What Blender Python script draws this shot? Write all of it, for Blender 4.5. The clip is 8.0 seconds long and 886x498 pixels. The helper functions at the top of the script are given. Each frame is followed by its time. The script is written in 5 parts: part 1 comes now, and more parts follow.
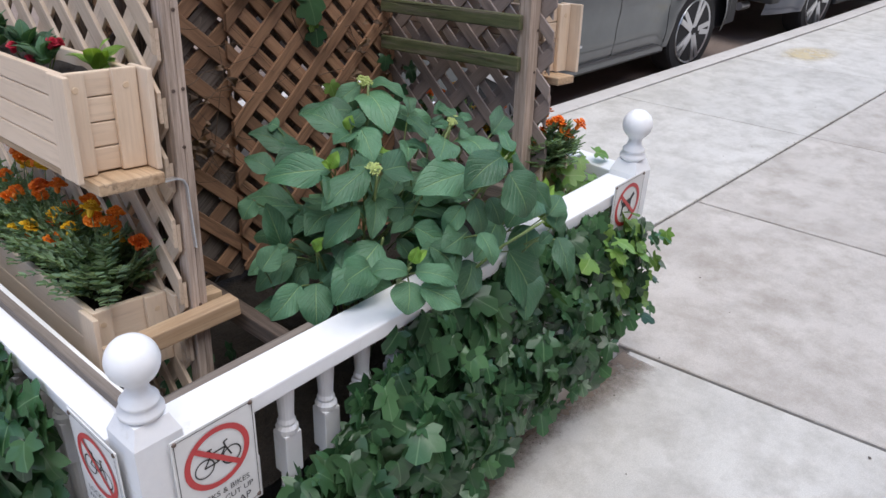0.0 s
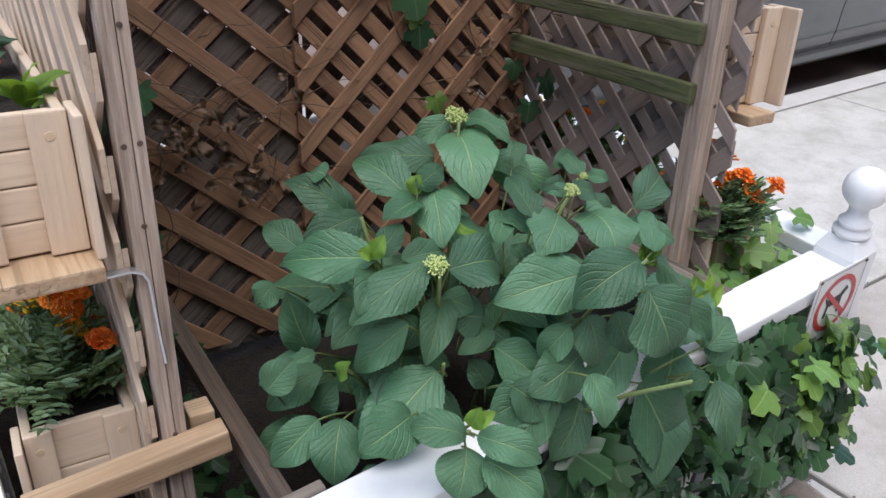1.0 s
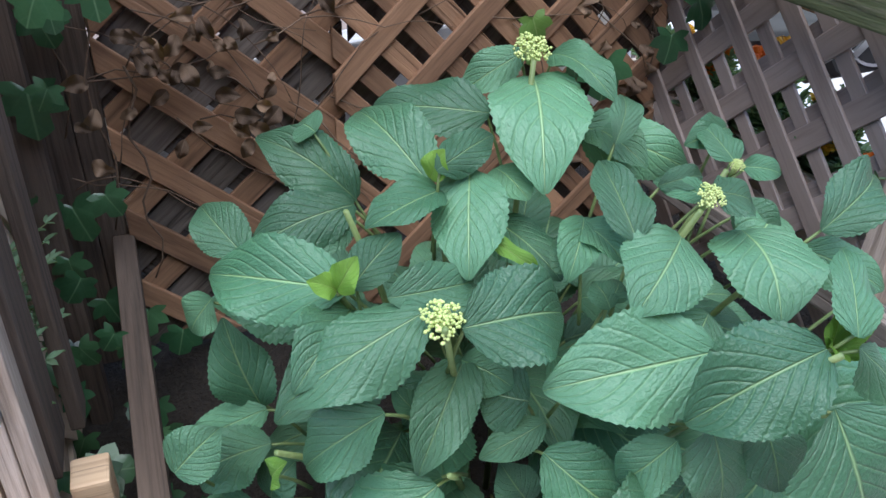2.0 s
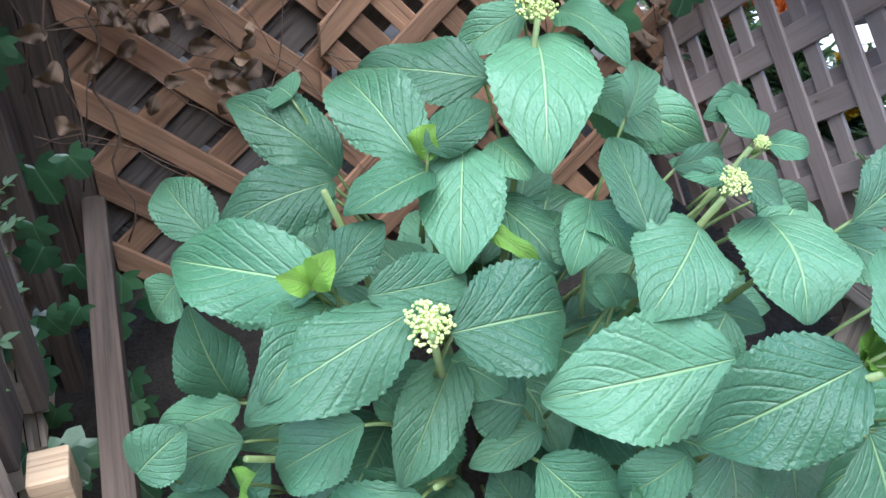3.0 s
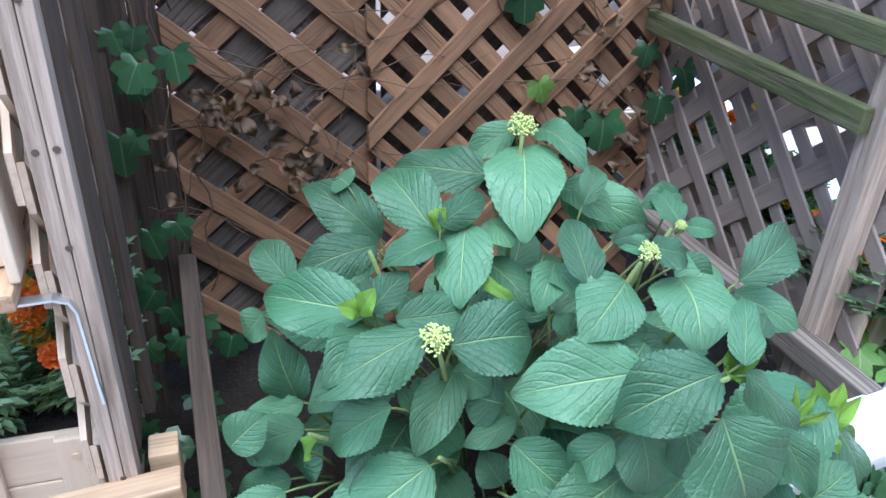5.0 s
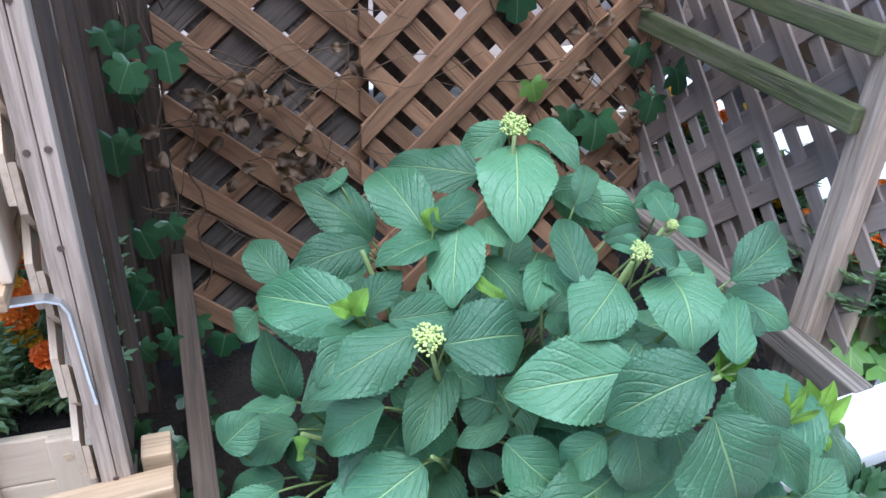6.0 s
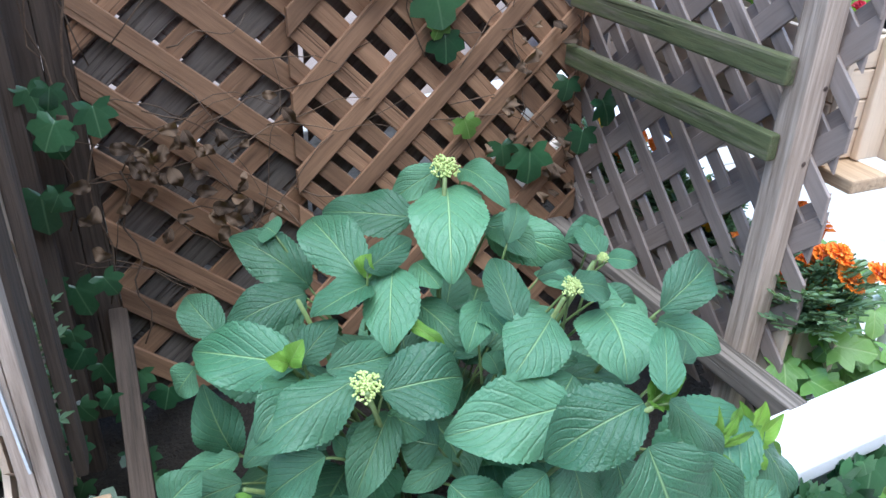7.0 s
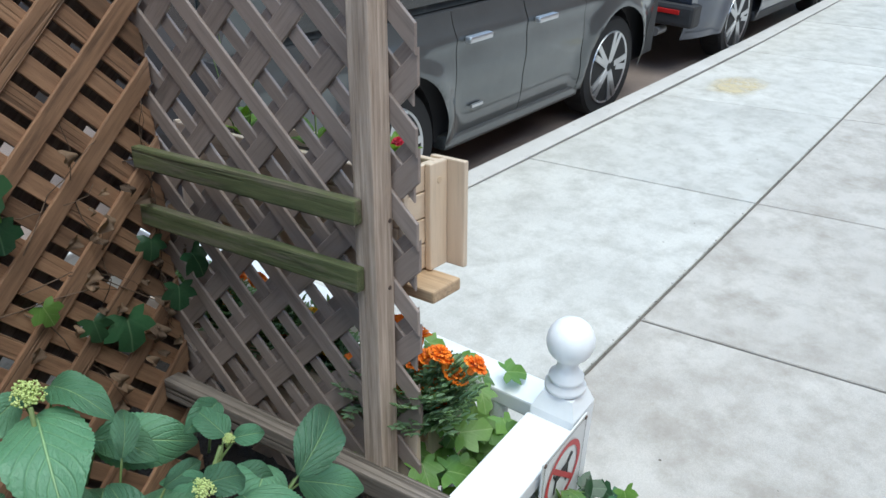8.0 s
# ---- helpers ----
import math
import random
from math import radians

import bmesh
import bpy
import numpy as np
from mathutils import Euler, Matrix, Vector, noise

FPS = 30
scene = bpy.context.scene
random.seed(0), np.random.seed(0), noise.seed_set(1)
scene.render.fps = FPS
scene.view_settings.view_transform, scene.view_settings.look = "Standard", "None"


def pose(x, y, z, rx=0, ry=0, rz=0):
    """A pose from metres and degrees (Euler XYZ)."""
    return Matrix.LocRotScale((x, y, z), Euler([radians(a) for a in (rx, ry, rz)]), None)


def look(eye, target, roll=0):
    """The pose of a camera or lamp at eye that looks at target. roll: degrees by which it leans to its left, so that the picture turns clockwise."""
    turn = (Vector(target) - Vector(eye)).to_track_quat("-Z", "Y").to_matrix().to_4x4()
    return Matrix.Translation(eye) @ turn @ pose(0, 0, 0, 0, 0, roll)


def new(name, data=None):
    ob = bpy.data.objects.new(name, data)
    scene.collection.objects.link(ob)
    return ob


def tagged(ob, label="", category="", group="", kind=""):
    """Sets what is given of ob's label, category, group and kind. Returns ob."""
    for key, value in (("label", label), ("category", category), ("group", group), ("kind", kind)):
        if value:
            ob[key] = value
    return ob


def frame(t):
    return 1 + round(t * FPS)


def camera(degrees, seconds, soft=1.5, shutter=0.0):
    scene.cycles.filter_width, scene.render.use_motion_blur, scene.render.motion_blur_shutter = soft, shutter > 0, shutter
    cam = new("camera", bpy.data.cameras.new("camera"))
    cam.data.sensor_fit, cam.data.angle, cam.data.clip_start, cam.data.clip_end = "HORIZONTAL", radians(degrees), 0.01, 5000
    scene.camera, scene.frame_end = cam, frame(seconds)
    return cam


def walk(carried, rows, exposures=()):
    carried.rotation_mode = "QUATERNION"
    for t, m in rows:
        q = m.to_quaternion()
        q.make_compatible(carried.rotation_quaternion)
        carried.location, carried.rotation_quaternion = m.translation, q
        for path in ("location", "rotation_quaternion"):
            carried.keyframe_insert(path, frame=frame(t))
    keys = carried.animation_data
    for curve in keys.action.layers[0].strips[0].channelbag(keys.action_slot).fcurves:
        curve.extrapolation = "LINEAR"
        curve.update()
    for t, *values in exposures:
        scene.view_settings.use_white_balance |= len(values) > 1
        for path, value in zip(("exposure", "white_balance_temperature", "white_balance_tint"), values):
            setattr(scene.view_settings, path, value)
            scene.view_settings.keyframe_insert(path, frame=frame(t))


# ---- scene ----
cam = camera(58.2, 8.0)
PATH = [
    (0, (0.455, 0.347, 1.696), (1.783, 1.482, 0.722), 2.5),
    (0.5, (0.777, 0.52, 1.668), (1.886, 1.842, 0.658), 2.0),
    (1, (1.03, 0.726, 1.635), (2.007, 2.101, 0.56), 1.1),
    (1.5, (1.262, 0.866, 1.57), (2.047, 2.313, 0.434), 0.5),
    (2, (1.397, 1.08, 1.437), (2.018, 2.529, 0.207), -0.5),
    (2.2, (1.428, 1.161, 1.396), (2.004, 2.55, 0.077), -0.8),
    (3.3, (1.437, 1.155, 1.452), (2.034, 2.512, 0.109), 0.8),
    (3.5, (1.42, 1.086, 1.511), (2.013, 2.473, 0.197), 0.6),
    (4, (1.383, 0.957, 1.569), (1.93, 2.408, 0.306), -0.6),
    (4.5, (1.371, 0.917, 1.591), (1.918, 2.42, 0.391), -0.3),
    (6, (1.372, 0.913, 1.598), (1.937, 2.407, 0.394), 0.1),
    (6.5, (1.376, 0.912, 1.594), (1.979, 2.4, 0.402), -0.0),
    (7, (1.397, 0.907, 1.621), (2.083, 2.393, 0.472), -0.5),
    (7.5, (1.444, 0.915, 1.66), (2.5, 2.234, 0.589), 0.8),
    (8, (1.456, 0.939, 1.722), (2.908, 1.92, 0.758), 1.8),
]
walk(cam, [(t, look(eye, target, roll)) for t, eye, target, roll in PATH],
     [(0, 1.22, 6650, 9), (0.5, 1.15, 6650, 9), (1, 1.33, 6600, 9), (1.5, 1.62, 6300, 9), (2, 1.97, 5950, 7), (3.3, 2.6, 5700, 6), (3.5, 2.58, 5700, 6), (4.5, 2.34, 5500, 5), (6.5, 2.18, 5550, 5), (7, 2.2, 5600, 2), (7.5, 1.80, 5600, -3), (8, 1.42, 6250, -3)])

# ---- light ----
world = bpy.data.worlds.new("sky")
scene.world = world
world.use_nodes = True
sky = world.node_tree.nodes.new("ShaderNodeTexSky")
sky.sky_type, sky.sun_disc = "NISHITA", False
sky.sun_elevation, sky.sun_rotation = radians(78), radians(200)
back = world.node_tree.nodes["Background"]
back.inputs["Strength"].default_value = 0.15
world.node_tree.links.new(sky.outputs[0], back.inputs["Color"])
sun_data = bpy.data.lights.new("sun", "SUN")
sun_data.energy, sun_data.angle, sun_data.color = 1.15, radians(60), (1.0, 0.95, 0.88)
sun = new("sun", sun_data)
sun.matrix_world = look((0, 0, 10), (0.45, 1.25, 4.0))


# ---- materials ----
def nodes_of(name):
    m = bpy.data.materials.new(name)
    m.use_nodes = True
    t = m.node_tree
    return m, t, t.nodes["Principled BSDF"]


def node(t, kind, **values):
    n = t.nodes.new(kind)
    for key, v in values.items():
        n.inputs[key.replace("_", " ")].default_value = v
    return n


def calc(t, op, a, b=None):
    n = t.nodes.new("ShaderNodeMath")
    n.operation = op
    for i, v in enumerate((a, b)):
        if v is None:
            continue
        if isinstance(v, (int, float)):
            n.inputs[i].default_value = v
        else:
            t.links.new(v, n.inputs[i])
    return n.outputs[0]


def blend(t, fac, a, b, mode="MIX"):
    n = t.nodes.new("ShaderNodeMix")
    n.data_type, n.blend_type = "RGBA", mode
    for slot, v in ((0, fac), (6, a), (7, b)):
        if isinstance(v, (int, float)):
            n.inputs[slot].default_value = v
        elif isinstance(v, tuple):
            n.inputs[slot].default_value = (*v, 1) if len(v) == 3 else v
        else:
            t.links.new(v, n.inputs[slot])
    return n.outputs[2]


def ramp(t, value, lo, hi):
    n = t.nodes.new("ShaderNodeMapRange")
    n.inputs["From Min"].default_value, n.inputs["From Max"].default_value = lo, hi
    t.links.new(value, n.inputs["Value"])
    return n.outputs["Result"]


def place(t, stretch=(1, 1, 1), island=False):
    """Object coordinates, shifted by a random step for each object."""
    co = t.nodes.new("ShaderNodeTexCoord").outputs["Object"]
    info = t.nodes.new("ShaderNodeObjectInfo").outputs["Random"]
    shift = calc(t, "MULTIPLY", info, 37.0)
    add = t.nodes.new("ShaderNodeVectorMath")
    add.operation = "ADD"
    t.links.new(co, add.inputs[0])
    t.links.new(shift, add.inputs[1])
    mul = t.nodes.new("ShaderNodeVectorMath")
    mul.operation = "MULTIPLY"
    t.links.new(add.outputs[0], mul.inputs[0])
    mul.inputs[1].default_value = stretch
    return mul.outputs[0], info


def noise_tex(t, co, scale, detail=4, rough=0.6):
    n = node(t, "ShaderNodeTexNoise", Scale=scale, Detail=detail, Roughness=rough)
    t.links.new(co, n.inputs["Vector"])
    return n.outputs["Fac"]


def bump(t, bsdf, height, strength, distance):
    n = node(t, "ShaderNodeBump", Strength=strength, Distance=distance)
    t.links.new(height, n.inputs["Height"])
    t.links.new(n.outputs[0], bsdf.inputs["Normal"])


def surface(name, a, b, rough=0.6, fine=60, coarse=6, stretch=(1, 1, 1), relief=0.3, depth=0.002, vary=0.15, metal=0.0, dirt=None, dirt_at=(0.58, 0.75), streak=0.0, crack=0.0):
    """Two colours mixed by fine and coarse noise, a random brightness per object, stains of a third colour."""
    m, t, s = nodes_of(name)
    co, info = place(t, stretch)
    f, c = noise_tex(t, co, fine), noise_tex(t, co, coarse)
    col = blend(t, ramp(t, calc(t, "ADD", calc(t, "MULTIPLY", f, 0.55), calc(t, "MULTIPLY", c, 0.45)), 0.35, 0.65), a, b)
    if dirt:
        col = blend(t, calc(t, "MULTIPLY", ramp(t, noise_tex(t, co, coarse * 2.7, 6, 0.7), *dirt_at), 0.8), col, dirt)
    height = f
    if streak:
        lines, _ = place(t, (stretch[0] * 0.35, stretch[1], stretch[2]))
        g = noise_tex(t, lines, 140, 5, 0.7)
        col = blend(t, calc(t, "MULTIPLY", ramp(t, g, 0.50, 0.66), streak), col, blend(t, 1.0, col, (0.42, 0.38, 0.36), "MULTIPLY"))
        height = calc(t, "ADD", calc(t, "MULTIPLY", f, 0.4), calc(t, "SUBTRACT", 1.0, g))
    if crack:
        lines, _ = place(t, (stretch[0] * 0.22, stretch[1], stretch[2]))
        g = calc(t, "ABSOLUTE", calc(t, "SUBTRACT", noise_tex(t, lines, 30, 2, 0.4), 0.5))
        split = calc(t, "MULTIPLY", ramp(t, g, 0.018, 0.006), ramp(t, noise_tex(t, co, 7, 2), 0.45, 0.6))
        col = blend(t, calc(t, "MULTIPLY", split, crack), col, (0.02, 0.014, 0.01))
        height = calc(t, "SUBTRACT", height, calc(t, "MULTIPLY", split, 1.5))
    gain = calc(t, "ADD", calc(t, "MULTIPLY", info, 2 * vary), 1 - vary)
    col = blend(t, 1.0, col, gain, "MULTIPLY")
    t.links.new(col, s.inputs["Base Color"])
    t.links.new(calc(t, "ADD", calc(t, "MULTIPLY", f, 0.25), rough - 0.12), s.inputs["Roughness"])
    s.inputs["Metallic"].default_value = metal
    bump(t, s, height, relief, depth)
    return m


def leaf_material(name, a, b, vein, veins=7.0, slope=0.5, rough=0.45, island=False, vary=0.25, side=0.55, see=0.25, relief=0.3):
    """A leaf from its own length and width: midrib and side veins, two greens, a soft gloss, some light through it."""
    m, t, s = nodes_of(name)
    uv = t.nodes.new("ShaderNodeUVMap")
    sep = t.nodes.new("ShaderNodeSeparateXYZ")
    t.links.new(uv.outputs[0], sep.inputs[0])
    x = calc(t, "ABSOLUTE", calc(t, "SUBTRACT", calc(t, "MULTIPLY", sep.outputs[0], 2.0), 1.0))
    y = sep.outputs[1]
    mid = ramp(t, x, 0.045, 0.012)
    f = calc(t, "FRACT", calc(t, "MULTIPLY", calc(t, "SUBTRACT", y, calc(t, "MULTIPLY", x, slope * 0.5)), veins))
    near = calc(t, "ABSOLUTE", calc(t, "SUBTRACT", f, 0.5))
    lines = calc(t, "MULTIPLY", calc(t, "MULTIPLY", ramp(t, near, 0.07, 0.01), side), calc(t, "SUBTRACT", 1.0, calc(t, "MULTIPLY", x, 0.7)))
    mask = calc(t, "MAXIMUM", mid, lines)
    co, info = place(t)
    pick = t.nodes.new("ShaderNodeNewGeometry").outputs["Random Per Island"] if island else info
    n = noise_tex(t, co, 14, 3)
    col = blend(t, calc(t, "ADD", calc(t, "MULTIPLY", pick, 0.65), calc(t, "MULTIPLY", n, 0.35)), a, b)
    col = blend(t, calc(t, "MULTIPLY", mask, 0.75), col, vein)
    gain = calc(t, "ADD", calc(t, "MULTIPLY", calc(t, "FRACT", calc(t, "MULTIPLY", pick, 7.31)), 2 * vary), 1 - vary)
    col = blend(t, 1.0, col, gain, "MULTIPLY")
    t.links.new(col, s.inputs["Base Color"])
    s.inputs["Roughness"].default_value = rough
    quilt = noise_tex(t, uv.outputs[0], 26, 3, 0.6)
    pucker = calc(t, "ADD", calc(t, "MULTIPLY", ramp(t, near, 0.0, 0.16), 0.5), calc(t, "MULTIPLY", quilt, 1.1))
    bump(t, s, calc(t, "MULTIPLY", pucker, calc(t, "SUBTRACT", 1.0, mid)), relief, 0.002)
    thin = t.nodes.new("ShaderNodeBsdfTranslucent")
    t.links.new(blend(t, 1.0, col, (1.0, 1.0, 0.45), "MULTIPLY"), thin.inputs["Color"])
    mix = t.nodes.new("ShaderNodeMixShader")
    mix.inputs[0].default_value = see
    t.links.new(s.outputs[0], mix.inputs[1])
    t.links.new(thin.outputs[0], mix.inputs[2])
    t.links.new(mix.outputs[0], t.nodes["Material Output"].inputs["Surface"])
    return m


GRAIN = (0.12, 1, 1)
M_slat = surface("brown_stained_lattice", (0.195, 0.105, 0.060), (0.36, 0.208, 0.120), 0.75, 90, 9, GRAIN, 0.5, 0.002, 0.26, dirt=(0.08, 0.050, 0.034), streak=0.38, crack=0.5)
M_slat_grey = surface("weathered_lattice", (0.10, 0.082, 0.070), (0.21, 0.175, 0.15), 0.85, 90, 9, GRAIN, 0.5, 0.002, 0.25, dirt=(0.05, 0.04, 0.034), streak=0.7, crack=0.5)
M_slat_dark = surface("dark_painted_lattice", (0.232, 0.182, 0.158), (0.305, 0.243, 0.214), 0.5, 70, 7, GRAIN, 0.3, 0.001, 0.12, dirt=(0.10, 0.08, 0.07), streak=0.35)
M_slat_cream = surface("cream_lattice", (0.48, 0.37, 0.27), (0.60, 0.48, 0.37), 0.65, 70, 7, GRAIN, 0.3, 0.001, 0.12, dirt=(0.26, 0.19, 0.14), streak=0.35)
M_post = surface("weathered_post", (0.29, 0.218, 0.170), (0.62, 0.50, 0.415), 0.8, 110, 9, (0.06, 1, 1), 0.8, 0.004, 0.06, dirt=(0.14, 0.10, 0.07), streak=0.6, crack=1.0)
M_board = surface("grey_weathered_board", (0.11, 0.092, 0.078), (0.23, 0.195, 0.168), 0.85, 110, 9, (0.06, 1, 1), 0.7, 0.003, 0.15, dirt=(0.055, 0.047, 0.036), streak=0.5, crack=0.8)
# weathered brown plank, darkened so the colour holds the recess's shade and some dirt
M_shaded_plank = surface("shaded_weathered_plank", (0.060, 0.042, 0.032), (0.125, 0.090, 0.068), 0.85, 110, 9, (0.06, 1, 1), 0.7, 0.003, 0.12, dirt=(0.03, 0.024, 0.018), streak=0.8, crack=0.8)
M_pine = surface("pale_pine", (0.40, 0.265, 0.155), (0.58, 0.42, 0.27), 0.6, 80, 7, (0.07, 1, 1), 0.4, 0.002, 0.08, dirt=(0.24, 0.16, 0.10), streak=0.5, crack=0.4)
M_green_rail = surface("algae_green_rail", (0.055, 0.068, 0.026), (0.13, 0.14, 0.06), 0.8, 90, 12, (0.12, 1, 1), 0.6, 0.003, 0.06, dirt=(0.16, 0.135, 0.10), dirt_at=(0.48, 0.62), streak=0.6, crack=0.5)
M_cream = surface("cream_painted_planter", (0.66, 0.52, 0.39), (0.74, 0.60, 0.46), 0.45, 60, 6, (0.15, 1, 1), 0.3, 0.0012, 0.04, dirt=(0.58, 0.44, 0.31), dirt_at=(0.6, 0.8), streak=0.18)
M_knot = surface("wood_knot", (0.60, 0.45, 0.30), (0.66, 0.51, 0.36), 0.5, 60, 9, (1, 1, 1), 0.1, 0.0005, 0.0)
M_white = surface("white_gloss_paint", (0.78, 0.79, 0.81), (0.84, 0.85, 0.86), 0.35, 40, 6, (1, 1, 1), 0.2, 0.0015, 0.02, dirt=(0.62, 0.61, 0.58), dirt_at=(0.62, 0.8))
M_offwhite = surface("scuffed_base_paint", (0.55, 0.51, 0.46), (0.70, 0.67, 0.62), 0.6, 50, 8, (0.4, 1, 1), 0.4, 0.003, 0.05, dirt=(0.22, 0.19, 0.16), dirt_at=(0.52, 0.7))
M_soil = surface("dark_soil", (0.012, 0.010, 0.008), (0.045, 0.034, 0.026), 0.95, 130, 25, (1, 1, 1), 1.0, 0.02, 0.0)
M_concrete = surface("pavement_concrete", (0.395, 0.380, 0.352), (0.57, 0.553, 0.516), 0.85, 260, 2.3, (1, 1, 1), 0.6, 0.003, 0.05, dirt=(0.315, 0.295, 0.262), dirt_at=(0.44, 0.72))
M_concrete_warm = surface("warm_pavement_concrete", (0.385, 0.356, 0.324), (0.54, 0.508, 0.468), 0.85, 260, 2.3, (1, 1, 1), 0.7, 0.004, 0.05, dirt=(0.29, 0.258, 0.222), dirt_at=(0.42, 0.70))
M_joint = surface("joint_dirt", (0.10, 0.085, 0.075), (0.17, 0.15, 0.13), 0.95, 120, 9, (1, 1, 1), 0.5, 0.004, 0.0)
M_kerb = surface("kerb_stone", (0.42, 0.40, 0.38), (0.52, 0.50, 0.48), 0.85, 150, 5, (1, 1, 1), 0.4, 0.004, 0.05, dirt=(0.27, 0.24, 0.22))
M_asphalt = surface("asphalt", (0.165, 0.128, 0.110), (0.27, 0.212, 0.180), 0.9, 200, 2, (1, 1, 1), 0.6, 0.006, 0.0, dirt=(0.25, 0.19, 0.155))
M_wall = surface("added_wall_brick", (0.24, 0.13, 0.10), (0.34, 0.20, 0.15), 0.9, 40, 2, (1, 1, 1), 0.3, 0.004, 0.1)
M_zinc = surface("galvanised_steel", (0.55, 0.57, 0.60), (0.70, 0.72, 0.74), 0.35, 60, 9, (1, 1, 1), 0.1, 0.001, 0.05, metal=0.9)
M_screw = surface("rusty_screw", (0.10, 0.07, 0.055), (0.18, 0.13, 0.11), 0.5, 200, 40, (1, 1, 1), 0.2, 0.001, 0.1, metal=0.7)
M_sign = surface("sign_plate", (0.70, 0.70, 0.69), (0.76, 0.76, 0.75), 0.4, 30, 5, (1, 1, 1), 0.05, 0.0005, 0.0)
M_red = surface("sign_red", (0.50, 0.045, 0.05), (0.58, 0.06, 0.06), 0.45, 60, 9, (1, 1, 1), 0.05, 0.0005, 0.0)
M_black = surface("black_print", (0.015, 0.015, 0.017), (0.03, 0.03, 0.03), 0.5, 60, 9, (1, 1, 1), 0.05, 0.0005, 0.0)
M_twig = surface("dry_twig", (0.065, 0.042, 0.028), (0.16, 0.105, 0.07), 0.9, 120, 20, (1, 1, 1), 0.4, 0.002, 0.2)
M_stem = surface("green_stem", (0.10, 0.16, 0.05), (0.20, 0.25, 0.09), 0.55, 80, 12, (1, 1, 1), 0.2, 0.001, 0.1)
M_bud = surface("flower_buds", (0.36, 0.46, 0.13), (0.56, 0.62, 0.26), 0.6, 200, 40, (1, 1, 1), 0.2, 0.001, 0.1)
M_leaf = leaf_material("hydrangea_green", (0.046, 0.130, 0.066), (0.124, 0.268, 0.148), (0.32, 0.48, 0.23), 7.0, 0.9, 0.36, side=0.42, vary=0.30, relief=0.95)
M_young = leaf_material("young_leaf_green", (0.14, 0.30, 0.04), (0.26, 0.44, 0.07), (0.40, 0.52, 0.18), 7.0, 0.9, 0.42, see=0.35, relief=0.8)
M_ivy = leaf_material("ivy_green", (0.016, 0.062, 0.027), (0.065, 0.150, 0.065), (0.12, 0.21, 0.11), 2.0, 1.2, 0.28, side=0.15, vary=0.35, relief=0.15)
M_ivy_stuff = leaf_material("ivy_green_many", (0.012, 0.052, 0.023), (0.075, 0.165, 0.068), (0.12, 0.21, 0.11), 2.0, 1.2, 0.28, island=True, side=0.15, vary=0.45, relief=0.15)
M_ivy_light = leaf_material("ivy_light_green", (0.10, 0.22, 0.04), (0.20, 0.34, 0.08), (0.30, 0.42, 0.16), 3.0, 1.2, 0.4, side=0.35, see=0.35)
M_dry = leaf_material("dry_leaf", (0.05, 0.030, 0.020), (0.27, 0.18, 0.115), (0.22, 0.15, 0.10), 3.0, 1.2, 0.8, side=0.3)
M_marigold_leaf = leaf_material("marigold_green", (0.13, 0.23, 0.125), (0.27, 0.39, 0.24), (0.20, 0.31, 0.17), 5.0, 0.9, 0.5, island=True, side=0.2, see=0.4)
M_petal_orange = surface("orange_petal", (0.80, 0.16, 0.012), (0.90, 0.30, 0.02), 0.6, 120, 20, (1, 1, 1), 0.2, 0.001, 0.1)
M_petal_yellow = surface("yellow_petal", (0.85, 0.48, 0.02), (0.92, 0.62, 0.03), 0.6, 120, 20, (1, 1, 1), 0.2, 0.001, 0.1)
M_petal_rust = surface("rust_petal", (0.55, 0.06, 0.008), (0.80, 0.20, 0.015), 0.6, 120, 20, (1, 1, 1), 0.2, 0.001, 0.1)
M_petal_red = surface("crimson_petal", (0.45, 0.015, 0.04), (0.65, 0.03, 0.08), 0.6, 120, 20, (1, 1, 1), 0.2, 0.001, 0.1)


def plain(name, colour, rough, metal=0.0, coat=0.0):
    m, t, s = nodes_of(name)
    co, info = place(t)
    n = noise_tex(t, co, 9, 4)
    t.links.new(blend(t, n, tuple(c * 0.85 for c in colour), tuple(min(1, c * 1.15) for c in colour)), s.inputs["Base Color"])
    s.inputs["Roughness"].default_value, s.inputs["Metallic"].default_value = rough, metal
    s.inputs["Coat Weight"].default_value = coat
    return m


M_car = plain("grey_green_car_paint", (0.105, 0.115, 0.118), 0.28, 0.5, 1.0)
M_car_blue = plain("dark_blue_car_paint", (0.065, 0.075, 0.105), 0.28, 0.5, 1.0)
M_clad = plain("black_plastic", (0.03, 0.03, 0.032), 0.6)
M_tyre = plain("tyre_rubber", (0.022, 0.022, 0.023), 0.85)
M_rim = plain("alloy_rim", (0.60, 0.61, 0.63), 0.3, 0.85)
M_glass = plain("dark_car_glass", (0.015, 0.018, 0.02), 0.05, 0.0, 1.0)
M_lamp_red = plain("red_reflector", (0.45, 0.02, 0.02), 0.25)


# ---- mesh helpers ----
def part(name, bm, material, parent=None, label="", m=None, smooth=False):
    me = bpy.data.meshes.new(name)
    bm.normal_update()
    bm.to_mesh(me)
    bm.free()
    if smooth:
        me.polygons.foreach_set("use_smooth", [True] * len(me.polygons))
    me.materials.append(material)
    return put(name, me, parent, label, m)


def put(name, me, parent=None, label="", m=None):
    ob = new(name, me)
    ob.parent = parent
    if m is not None:
        ob.matrix_basis = m
    return tagged(ob, label)


def thing(name, label, category, group="", kind="", m=None):
    ob = new(name)
    if m is not None:
        ob.matrix_basis = m
    return tagged(ob, label, category, group, kind)


